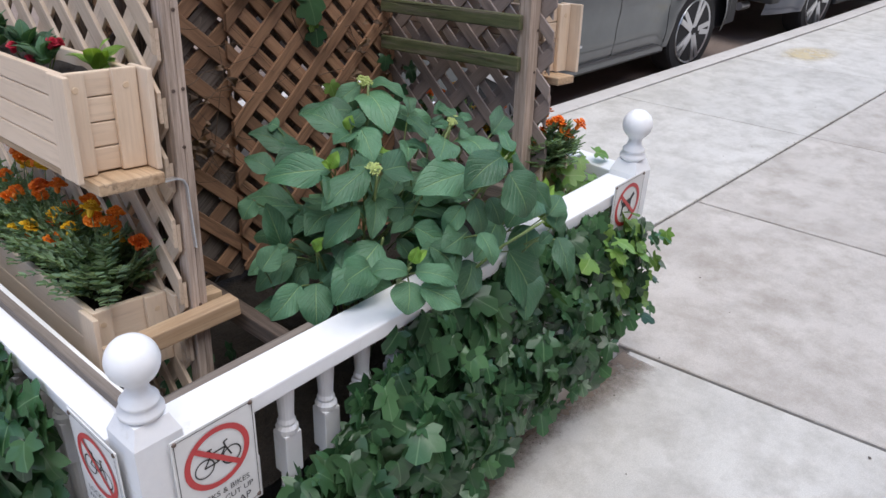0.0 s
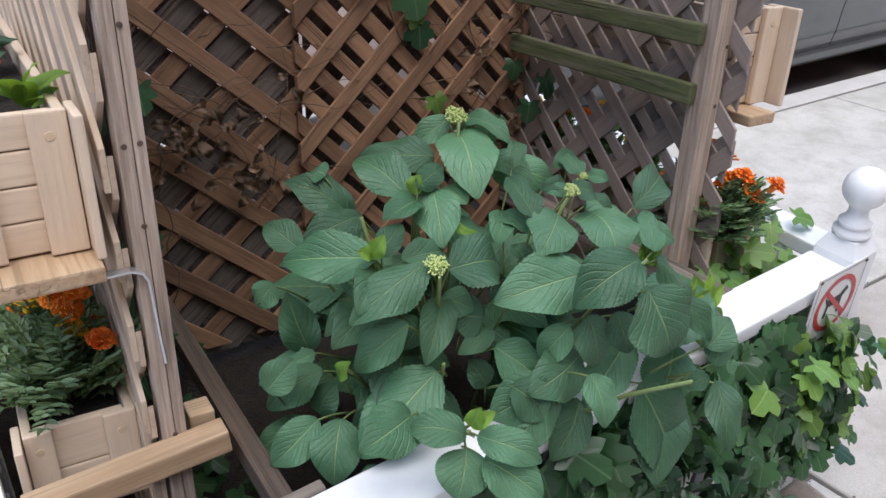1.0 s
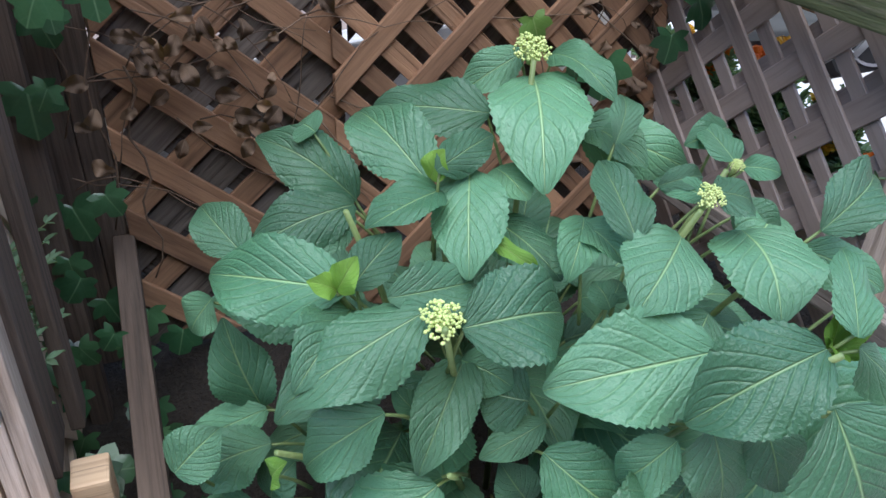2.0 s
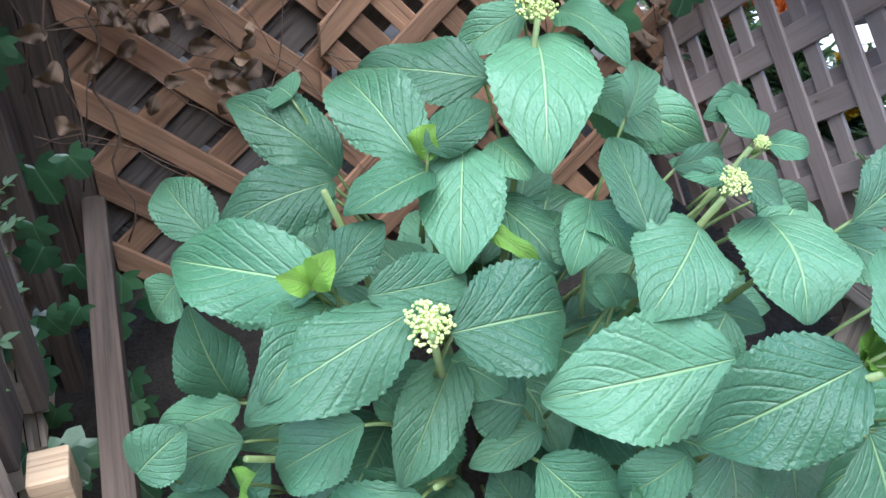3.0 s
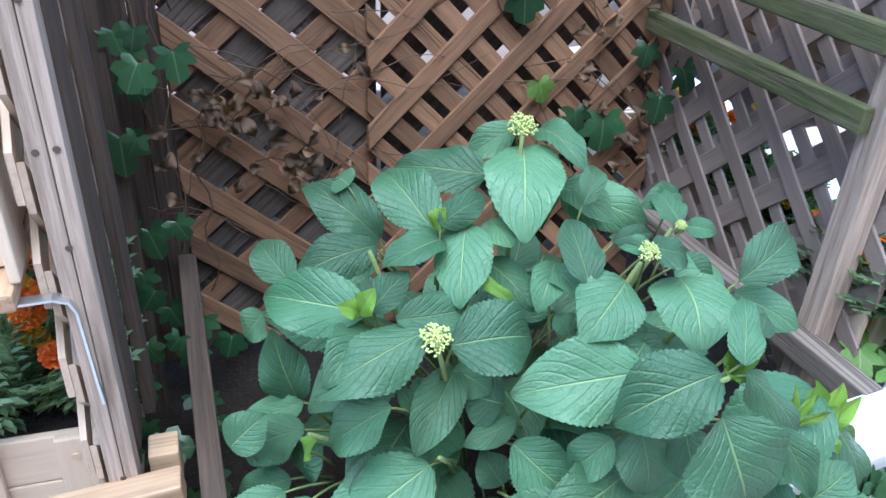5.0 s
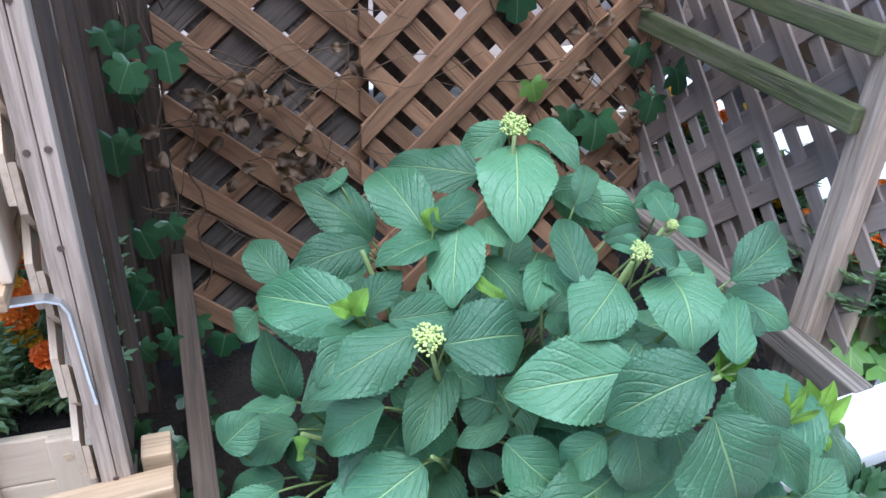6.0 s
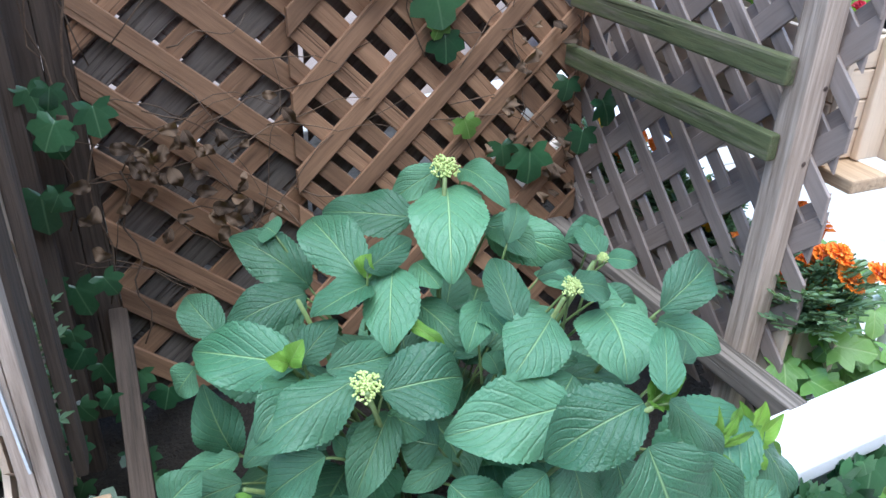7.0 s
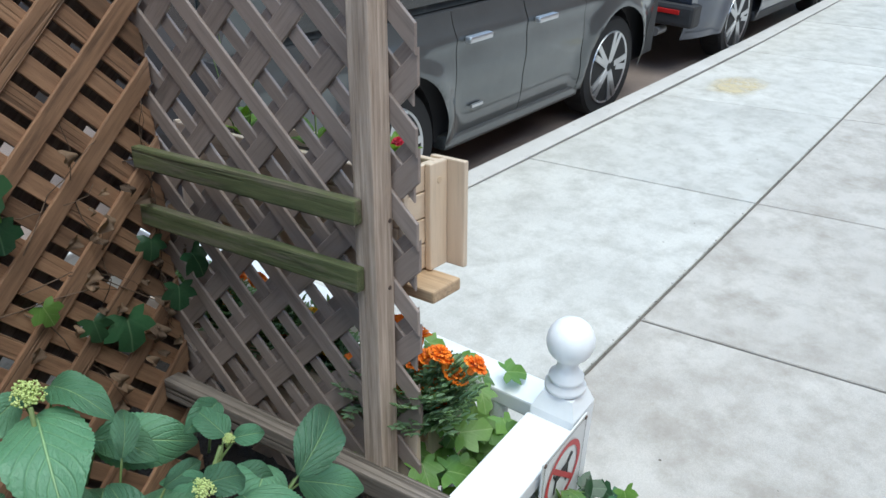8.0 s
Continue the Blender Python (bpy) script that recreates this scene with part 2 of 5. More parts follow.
def block(bm, lo, hi, bevel=0.0):
    lo, hi = Vector(lo), Vector(hi)
    r = bmesh.ops.create_cube(bm, size=1, matrix=Matrix.Translation((lo + hi) / 2) @ Matrix.Diagonal((*(hi - lo), 1)))
    if bevel:
        es = list({e for v in r["verts"] for e in v.link_edges})
        bmesh.ops.bevel(bm, geom=es, offset=bevel, segments=2, affect="EDGES", profile=0.6)
    return bm


def box(name, lo, hi, material, parent=None, bevel=0.003, label=""):
    """A bevelled block about its own middle, so that its grain runs by its own axes."""
    lo, hi = Vector(lo), Vector(hi)
    size = hi - lo
    long = max(range(3), key=lambda k: size[k])
    turn = (Matrix.Identity(4), pose(0, 0, 0, 0, 0, 90), pose(0, 0, 0, 0, 90, 0))[long]
    h = Vector([abs(c) for c in turn.inverted().to_3x3() @ size]) / 2
    bm = block(bmesh.new(), -h, h, bevel)
    return part(name, bm, material, parent, label, Matrix.Translation((lo + hi) / 2) @ turn)


def beam(name, p, q, width, thick, material, parent=None, up=(0, 0, 1), bevel=0.003, label=""):
    """A bevelled board from p to q; thick lies along up."""
    p, q = Vector(p), Vector(q)
    x = (q - p).normalized()
    y = Vector(up).cross(x).normalized()
    z = x.cross(y)
    m = Matrix((x, y, z)).transposed().to_4x4()
    m.translation = (p + q) / 2
    n = (q - p).length / 2
    return part(name, block(bmesh.new(), (-n, -width / 2, -thick / 2), (n, width / 2, thick / 2), bevel), material, parent, label, m)


def lathe(bm, profile, sides=24, at=(0, 0, 0)):
    rings = []
    for r, z in profile:
        rings.append([bm.verts.new((at[0] + r * math.cos(2 * math.pi * k / sides), at[1] + r * math.sin(2 * math.pi * k / sides), at[2] + z)) for k in range(sides)])
    for a, b in zip(rings, rings[1:]):
        for k in range(sides):
            bm.faces.new((a[k], a[(k + 1) % sides], b[(k + 1) % sides], b[k]))
    bm.faces.new(rings[0][::-1])
    bm.faces.new(rings[-1])
    return bm


def tube(bm, pts, r0, r1, sides=6):
    pts = [Vector(p) for p in pts]
    rings = []
    for i, p in enumerate(pts):
        d = (pts[min(i + 1, len(pts) - 1)] - pts[max(i - 1, 0)]).normalized()
        a = d.cross(Vector((0.3, 0.2, 1)) if abs(d.z) < 0.9 else Vector((1, 0, 0))).normalized()
        b = d.cross(a)
        r = r0 + (r1 - r0) * i / (len(pts) - 1)
        rings.append([bm.verts.new(p + r * (a * math.cos(2 * math.pi * k / sides) + b * math.sin(2 * math.pi * k / sides))) for k in range(sides)])
    for a, b in zip(rings, rings[1:]):
        for k in range(sides):
            bm.faces.new((a[k], a[(k + 1) % sides], b[(k + 1) % sides], b[k]))
    bm.faces.new(rings[0][::-1])
    bm.faces.new(rings[-1])
    return bm


def arc(p, q, sag, n=6):
    p, q = Vector(p), Vector(q)
    return [p.lerp(q, i / n) + Vector((0, 0, sag * math.sin(math.pi * i / n))) for i in range(n + 1)]


def extrude_xz(bm, outline, y0, y1):
    a = [bm.verts.new((x, y0, z)) for x, z in outline]
    b = [bm.verts.new((x, y1, z)) for x, z in outline]
    bm.faces.new(a)
    bm.faces.new(b[::-1])
    n = len(outline)
    for i in range(n):
        bm.faces.new((a[i], b[i], b[(i + 1) % n], a[(i + 1) % n]))
    bmesh.ops.recalc_face_normals(bm, faces=bm.faces)
    return bm


# ---- leaves ----
def sheet(name, rows, cols, fn, material):
    """A thin blade from fn(u, v) -> point, u across -1..1, v along 0..1, with its length and width kept as texture coordinates."""
    bm = bmesh.new()
    uv = bm.loops.layers.uv.new("UVMap")
    grid = [[(bm.verts.new(fn(-1 + 2 * i / cols, j / rows)), (i / cols, j / rows)) for i in range(cols + 1)] for j in range(rows + 1)]
    for j in range(rows):
        for i in range(cols):
            quad = (grid[j][i], grid[j][i + 1], grid[j + 1][i + 1], grid[j + 1][i])
            f = bm.faces.new([q[0] for q in quad])
            f.smooth = True
            for loop, q in zip(f.loops, quad):
                loop[uv].uv = q[1]
    me = bpy.data.meshes.new(name)
    bm.normal_update()
    bm.to_mesh(me)
    bm.free()
    me.materials.append(material)
    return me


def ovate(seed, material, wave=0.13, curl=None, fold=None, tooth=0.10):
    r = random.Random(seed)
    curl = r.uniform(0.03, 0.17) if curl is None else curl
    fold = r.uniform(0.02, 0.34) if fold is None else fold
    tip_drop = r.uniform(-0.02, 0.14)
    ph, tw = r.uniform(0, 6), r.uniform(-0.12, 0.12)
    bend = r.uniform(-0.05, 0.05)

    def fn(u, v):
        v2 = 0.012 + 0.976 * v
        w = (v2 ** 0.60) * ((1 - v2) ** 0.76) / 0.400 * (1 - 0.34 * v2 ** 5) * 0.5
        step = (v * 20) % 1.0
        if abs(u) > 0.99:
            w *= 1 + tooth * (1 - step)
        z = curl * math.sin(math.pi * v2) + fold * abs(u) * w - 0.10 * (abs(u) * w * 2) ** 2
        z -= tip_drop * max(0, v2 - 0.55) ** 2 * 3
        z += wave * math.sin(v2 * 9 + ph + (2 if u > 0 else 0)) * abs(u) ** 2 * w + tw * u * w * v2
        z += 0.004 * abs(math.sin((v2 - 0.45 * abs(u)) * math.pi * 7)) * (1 - abs(u)) * 2 * w
        return (u * w + bend * math.sin(math.pi * v2), v2 + (0.06 * step * abs(u) ** 4 * 0.2), z)

    return sheet("leaf", 40, 8, fn, material)


LEAVES = [ovate(s, M_leaf) for s in range(11)]
YOUNG = [ovate(s + 20, M_young, 0.16, 0.08, 0.30) for s in range(3)]


def ivy_mesh(seed, material, crumple=1.0):
    """A five-lobed ivy leaf, stalk end near the origin, tip at y 1."""
    r = random.Random(seed)
    bm = bmesh.new()
    uv = bm.loops.layers.uv.new("UVMap")
    fold, droop = crumple * r.uniform(0.02, 0.22), crumple * r.uniform(0.05, 0.28)
    ph, skew = r.uniform(0, 6), r.uniform(-0.06, 0.06)
    n = 30

    def point(a, q):
        d = abs(a)
        near, high = min((abs(d - c), h) for c, h in ((0.0, 0.66), (1.047, 0.54 + skew), (2.094, 0.42)))
        rad = (high - (0.15 - skew) * (near / 0.52) ** 0.85 * (0.7 if high > 0.6 else 1.0)) * q
        if d > 2.7:
            rad *= 0.72
        x, y = rad * math.sin(a) * 1.06, 0.34 + rad * math.cos(a)
        z = fold * abs(x) - droop * rad * rad * 2 + crumple * 0.035 * math.sin(3 * a + ph) * q * q
        return (x, y, z), (min(1, max(0, 0.5 + x)), min(1, max(0, y)))

    mid = (bm.verts.new((0, 0.34, 0)), (0.5, 0.34))
    rings = []
    for q in (0.5, 1.0):
        row = []
        for k in range(n):
            co, tx = point(-math.pi + 2 * math.pi * k / n, q)
            row.append((bm.verts.new(co), tx))
        rings.append(row)
    for k in range(n):
        a, b = rings[0][k], rings[0][(k + 1) % n]
        c, d = rings[1][k], rings[1][(k + 1) % n]
        for f in ((mid, b, a), (a, b, d, c)):
            face = bm.faces.new([v[0] for v in f])
            face.smooth = True
            for loop, v in zip(face.loops, f):
                loop[uv].uv = v[1]
    bmesh.ops.recalc_face_normals(bm, faces=bm.faces)
    me = bpy.data.meshes.new("leaf")
    bm.normal_update()
    bm.to_mesh(me)
    bm.free()
    me.materials.append(material)
    return me


IVY = [ivy_mesh(s, M_ivy) for s in range(5)]
IVY_LIGHT = [ivy_mesh(s + 10, M_ivy_light) for s in range(3)]
DRY = [ovate(s + 60, M_dry, 0.5, 0.30 + 0.1 * s, 0.9 - 0.2 * s, 0.05) for s in range(4)]


def leaf_pose(base, tip, face, width=None):
    """From base to tip, its upper side towards face."""
    base, tip = Vector(base), Vector(tip)
    y = tip - base
    n = y.length
    y.normalize()
    x = y.cross(Vector(face)).normalized()
    z = x.cross(y)
    m = Matrix((x, y, z)).transposed().to_4x4()
    m.translation = base
    w = width if width else n
    return m @ Matrix.Diagonal((w, n, n, 1))


def spread(mesh_list, poses, name, material):
    """Many leaves joined into one mesh."""
    vs, fs, uvs = [], [], []
    store = []
    for me in mesh_list:
        store.append(([v.co.copy() for v in me.vertices], [tuple(p.vertices) for p in me.polygons], [tuple(d.uv) for d in me.uv_layers[0].data]))
    for k, m in enumerate(poses):
        v, f, u = store[k % len(store)]
        o = len(vs)
        vs += [m @ c for c in v]
        fs += [tuple(i + o for i in p) for p in f]
        uvs += u
    me = bpy.data.meshes.new(name)
    me.from_pydata(vs, [], fs)
    layer = me.uv_layers.new(name="UVMap")
    layer.data.foreach_set("uv", [c for p in uvs for c in p])
    me.polygons.foreach_set("use_smooth", [True] * len(me.polygons))
    me.materials.append(material)
    return me


# ---- ground, pavement, street ----
def long_joint(x):
    """The joint that runs along the street, seen beside the planting pit."""
    return 1.755 - 0.045 * (min(x, 9.0) - 4.05) - 0.06 * max(0.0, x - 9.0)


def kerb_in(x):
    return 2.935 - 0.079 * (min(x, 9.0) - 5.22) - 0.06 * max(0.0, x - 9.0)


def kerb_y(x):
    return kerb_in(x) + 0.135


def slab(name, outline, z0, z1, material, parent, bevel=0.004):
    bm = bmesh.new()
    low = [bm.verts.new((x, y, z0)) for x, y in outline]
    top = [bm.verts.new((x, y, z1)) for x, y in outline]
    n = len(outline)
    bm.faces.new(low[::-1])
    f = bm.faces.new(top)
    for i in range(n):
        bm.faces.new((low[i], low[(i + 1) % n], top[(i + 1) % n], top[i]))
    bmesh.ops.bevel(bm, geom=list(f.edges), offset=bevel, segments=1, affect="EDGES")
    return part(name, bm, material, parent)


bm = bmesh.new()
bmesh.ops.create_grid(bm, x_segments=1, y_segments=1, size=300, matrix=Matrix.Translation((0, 0, -0.18)))
tagged(part("road", bm, M_asphalt), "dark worn asphalt street surface beside the kerb", "road", kind="structure")
BENDS = (-14, 9, 40)
pavement = tagged(slab("pavement", [(-14, -4.6), (40, -4.6)] + [(x, kerb_in(x)) for x in BENDS[::-1]], -0.19, -0.014, M_joint, None), "pale grey concrete pavement laid in large square flags", "pavement", kind="structure")
kerb = tagged(slab("kerb", [(x, kerb_in(x) + 0.004) for x in BENDS] + [(x, kerb_y(x)) for x in BENDS[::-1]], -0.19, -0.004, M_kerb, None, 0.02), "grey stone kerb edging the pavement", "kerb", kind="structure")


def flag_row(joints, low, high, material=M_concrete):
    """joints: (x at the long joint, slant); low and high: functions of x."""
    g, h = 0.007, 0.0062
    for (a, sa), (b, sb) in zip(joints, joints[1:]):
        ring_ = []
        for x, slant, fn, dx, dy in ((a, sa, low, h, g), (b, sb, low, -h, g), (b, sb, high, -h, -g), (a, sa, high, h, -g)):
            q = x + slant * (fn(x) - long_joint(x))
            ring_.append((q + dx, fn(x) + dy))
        slab("flag", ring_, -0.05, random.uniform(-0.001, 0.003), material, pavement)


EAST = [(5.432, -0.165), (7.147, -0.24), (8.75, -0.22), (10.3, -0.2), (11.9, -0.2), (13.5, -0.2), (16, -0.2), (20, -0.2), (26, -0.2), (40, 0)]
WEST = [(x, 0.0) for x in (-14, -6, -3.4, -1.9, -0.5, 0.84)]
flag_row([(2.70, 0.0)] + EAST, long_joint, kerb_in)
flag_row(WEST, lambda x: 1.355, kerb_in)
flag_row([(0.84, 0.0), (2.70, 0.0)], lambda x: 2.81, kerb_in)
flag_row([(2.64, -0.12), (4.05, -0.108)] + EAST, lambda x: -0.35, long_joint, M_concrete_warm)
flag_row(WEST + [(2.64, -0.12)], lambda x: -0.35, lambda x: 1.355)
for y0, y1 in ((-2.4, -0.35), (-4.6, -2.4)):
    flag_row(WEST + [(2.4, 0.0), (3.9, 0.0)] + [(x, 0.0) for x, _ in EAST], lambda x: y0, lambda x: y1)
# unseen walls, added on both sides to cut the low sky light
for name, y0, y1, high in (("wall_house", -5.0, -4.6, 8.0), ("wall_opposite", 13.5, 14.0, 12.0)):
    bm = block(bmesh.new(), (-40, y0, -0.2), (40, y1, high))
    tagged(part(name, bm, M_wall), "unseen plain brick wall added to block low sky light", "wall", kind="structure")

# ---- parked cars ----
def car(m, paint, label, base=2.5, tail=False):
    top = thing("parked_car", label, "car", "cars parked along the kerb", m=m)
    ry = 0.365
    low = [(-0.62, 0.42), (-0.90, 0.45), (-0.97, 0.62), (-0.93, 1.0), (base + 0.62, 0.98), (base + 0.78, 0.75), (base + 0.77, 0.32), (base + 0.42, 0.30)]
    for cx in (base, 0.0):
        low += [(cx + math.cos(math.pi * k / 14) * 0.40, ry + math.sin(math.pi * k / 14) * 0.40) for k in range(15)]
        low += [(cx - 0.40, 0.30)] if cx else [(-0.40, 0.36)]
        if cx:
            low += [(0.41, 0.30)]
    part("body", extrude_xz(bmesh.new(), low, 0.05, 1.78), paint if tail else M_clad, top)

    def skin(x0, x1):
        """A curved side panel with its wheel arch cut out."""
        bm = bmesh.new()
        nx, nz = max(8, int((x1 - x0) / 0.035)), 20
        grid = {}
        for i in range(nx + 1):
            for j in range(nz + 1):
                x, z = x0 + (x1 - x0) * i / nx, 0.30 + 0.71 * j / nz
                for cx in (0.0, base):
                    dx, dz = x - cx, z - ry
                    d = math.hypot(dx, dz)
                    if 1e-6 < d < 0.415 and dz > -0.12:
                        x, z = cx + dx / d * 0.415, ry + dz / d * 0.415
                x = min(x1, max(x0, x))
                t = (z - 0.30) / 0.71
                y = -0.075 * math.sin(math.pi * min(1.0, 0.12 + 0.80 * t)) + 0.035 - 0.018 * math.exp(-((t - 0.80) / 0.06) ** 2) + 0.012 * math.exp(-((t - 0.36) / 0.12) ** 2)
                for cx in (0.0, base):
                    d = math.hypot(x - cx, z - ry)
                    y -= 0.034 * math.exp(-((d - 0.43) / 0.07) ** 2)
                ends = max(0.0, x - (base + 0.30), -0.45 - x)
                grid[i, j] = bm.verts.new((x, y + 0.5 * ends * ends, z))
        for i in range(nx):
            for j in range(nz):
                c = sum((grid[i + a, j + b].co for a in (0, 1) for b in (0, 1)), Vector()) / 4
                if all(math.hypot(c.x - cx, c.z - ry) > 0.413 for cx in (0.0, base)):
                    bm.faces.new((grid[i, j], grid[i + 1, j], grid[i + 1, j + 1], grid[i, j + 1]))
        bmesh.ops.remove_doubles(bm, verts=bm.verts, dist=0.0005)
        bmesh.ops.delete(bm, geom=[v for v in bm.verts if not v.link_faces], context="VERTS")
        return bm

    part("rear_wing", skin(-0.93, 0.475), paint, top, smooth=True)
    part("front_wing", skin(base - 0.475, base + 0.74), paint, top, smooth=True)
    for x0, x1 in ((0.481, base / 2 - 0.004), (base / 2 + 0.004, base - 0.481)):
        door = part("door", skin(x0, x1), paint, top, smooth=True)
        part("door_handle", block(bmesh.new(), (x0 + 0.05, -0.085, 0.845), (x0 + 0.25, -0.040, 0.880), 0.012), M_rim, door, "chrome door handle")
    cab = [(-0.90, 1.0), (-0.70, 1.52), (-0.35, 1.64), (1.25, 1.64), (1.70, 1.52), (base - 0.02, 1.0)]
    part("cabin", extrude_xz(bmesh.new(), cab, 0.10, 1.68), paint, top)
    win = [(-0.62, 1.04), (-0.52, 1.44), (-0.25, 1.53), (1.20, 1.53), (1.55, 1.44), (base - 0.30, 1.04)]
    part("side_window", extrude_xz(bmesh.new(), win, 0.088, 0.10), M_glass, top, "dark tinted side glass")
    part("rear_window", block(bmesh.new(), (-0.875, 0.25, 1.08), (-0.86, 1.53, 1.44), 0.005), M_glass, top, "dark tinted rear glass")
    part("sill", block(bmesh.new(), (0.43, -0.012, 0.255), (base - 0.43, 0.10, 0.335), 0.02), paint if not tail else M_clad, top)
    for cx in (0.0, base):
        for y in (0.01, 1.58):
            wheel = part("wheel", lathe(bmesh.new(), [(0.10, 0.0), (0.245, 0.0), (0.245, 0.19), (0.10, 0.19)], 32), M_clad, top, m=pose(cx, y + 0.19, 0.352, 90, 0, 0))
            tyre = lathe(bmesh.new(), [(0.252, -0.004), (0.300, -0.012), (0.335, 0.004), (0.350, 0.03), (0.352, 0.10), (0.350, 0.18), (0.335, 0.20), (0.252, 0.20)], 40)
            part("tyre", tyre, M_tyre, wheel, "", smooth=False)
            bm = lathe(bmesh.new(), [(0.0, 0.192), (0.035, 0.200), (0.055, 0.190)], 16)
            for k in range(10):
                a = 2 * math.pi * (k // 2) / 5 + (0.15 if k % 2 else -0.15)
                lift = Vector((0, 0, 0.0012 * k))
                d, e = Vector((math.cos(a), math.sin(a), 0)), Vector((-math.sin(a), math.cos(a), 0))
                c1 = [bm.verts.new(v + lift) for v in (d * 0.03 - e * 0.022 + Vector((0, 0, 0.197)), d * 0.03 + e * 0.022 + Vector((0, 0, 0.197)), d * 0.245 + e * 0.020 + Vector((0, 0, 0.205)), d * 0.245 - e * 0.020 + Vector((0, 0, 0.205)))]
                c2 = [bm.verts.new(v.co - Vector((0, 0, 0.03))) for v in c1]
                bm.faces.new(c1)
                bm.faces.new(c2[::-1])
                for i in range(4):
                    bm.faces.new((c1[i], c2[i], c2[(i + 1) % 4], c1[(i + 1) % 4]))
            lip = lathe(bm, [(0.232, 0.195), (0.252, 0.207), (0.258, 0.195)], 36)
            bmesh.ops.recalc_face_normals(lip, faces=lip.faces)
            part("rim", lip, M_rim, wheel, "silver alloy rim with split spokes", smooth=False)
    if tail:
        part("bumper", block(bmesh.new(), (-1.02, 0.0, 0.42), (-0.85, 1.78, 0.60), 0.03), M_clad, top, "dark plastic rear bumper")
        for y in (0.12, 1.42):
            part("reflector", block(bmesh.new(), (-1.03, y, 0.52), (-1.01, y + 0.24, 0.555), 0.004), M_lamp_red, top, "red rear reflector")
        part("tail_lamp", block(bmesh.new(), (-0.95, -0.005, 0.80), (-0.80, 0.25, 0.96), 0.02), M_lamp_red, top, "red tail lamp")
        part("exhaust_pipe", lathe(bmesh.new(), [(0.03, 0), (0.036, 0.0), (0.036, 0.16), (0.03, 0.16)], 14), M_rim, top, "silver exhaust pipe", m=pose(-1.04, 0.30, 0.36, 0, 90, 0))
    else:
        part("badge", block(bmesh.new(), (0.62, -0.046, 0.47), (0.72, -0.030, 0.488), 0.002), M_rim, top, "small silver badge")
        part("mirror", block(bmesh.new(), (base - 0.42, -0.16, 1.02), (base - 0.30, 0.0, 1.15), 0.03), paint, top)
    return top


SLANT = math.degrees(math.atan(-0.075))
car(pose(4.42, kerb_y(4.42) + 0.15, -0.18, 0, 0, SLANT), M_car, "dark grey sport utility car parked at the kerb", 2.27)
car(pose(8.90, kerb_y(8.90) + 0.10, -0.18, 0, 0, SLANT), M_car_blue, "dark blue sport utility car seen from its tail", 2.6, True)

# ---- white fence round the planting pit ----
X0, X1, YF = 0.925, 2.605, 1.417
RAIL = 0.708
fence = thing("picket_fence", "low white painted balustrade fence with turned balusters", "fence", m=pose(0.925, 0, 0, 0, 0.3, 0.15) @ pose(-0.925, 0, 0))
bm = block(bmesh.new(), (X0 + 0.045, YF - 0.048, RAIL - 0.040), (X1 - 0.045, YF + 0.052, RAIL), 0.005)
part("top_rail", bm, M_white, fence)
beam("top_rail", (X0 - 0.006, YF + 0.047, RAIL - 0.024), (X0 - 0.006, 2.72, RAIL - 0.020), 0.094, 0.036, M_white, fence, bevel=0.005)
bm = block(bmesh.new(), (X1 - 0.022, YF + 0.045, RAIL - 0.038), (X1 + 0.062, 2.72, RAIL), 0.005)
part("top_rail", bm, M_white, fence)
bm = block(bmesh.new(), (X0 + 0.045, YF - 0.055, -0.03), (X1 - 0.045, YF + 0.04, 0.085), 0.006)
part("bottom_rail", bm, M_offwhite, fence, "scuffed off-white bottom rail")
for x in (X0, X1):
    bm = block(bmesh.new(), (x - 0.04, YF + 0.045, -0.03), (x + 0.04, 2.72, 0.085), 0.006)
    part("bottom_rail", bm, M_offwhite, fence, "scuffed off-white bottom rail")
bm = block(bmesh.new(), (X0 - 0.05, 2.72, -0.03), (X1 + 0.06, 2.80, RAIL), 0.006)
part("back_board", bm, M_offwhite, fence)


def newel(x, y):
    bm = block(bmesh.new(), (x - 0.046, y - 0.046, -0.03), (x + 0.046, y + 0.046, 0.725))
    block(bm, (x - 0.046, y - 0.046, 0.725), (x + 0.046, y + 0.046, 0.760))
    top = [v for v in bm.verts if v.co.z > 0.755]
    for v in top:
        v.co.x, v.co.y = x + (v.co.x - x) * 0.70, y + (v.co.y - y) * 0.70
    bmesh.ops.remove_doubles(bm, verts=bm.verts, dist=0.0005)
    post = part("newel_post", bm, M_white, fence)
    profile = [(0.0, 0.0), (0.034, 0.0), (0.040, 0.006), (0.040, 0.014), (0.030, 0.022), (0.034, 0.028), (0.034, 0.034), (0.024, 0.044), (0.020, 0.058), (0.022, 0.070)]
    profile += [(0.046 * math.sin(math.pi * k / 14), 0.112 - 0.046 * math.cos(math.pi * k / 14)) for k in range(3, 14)] + [(0.002, 0.158)]
    part("ball_finial", lathe(bmesh.new(), profile, 28), M_white, post, "round white ball finial", m=pose(x, y, 0.760), smooth=True)


newel(X0, YF)
newel(X1, YF)

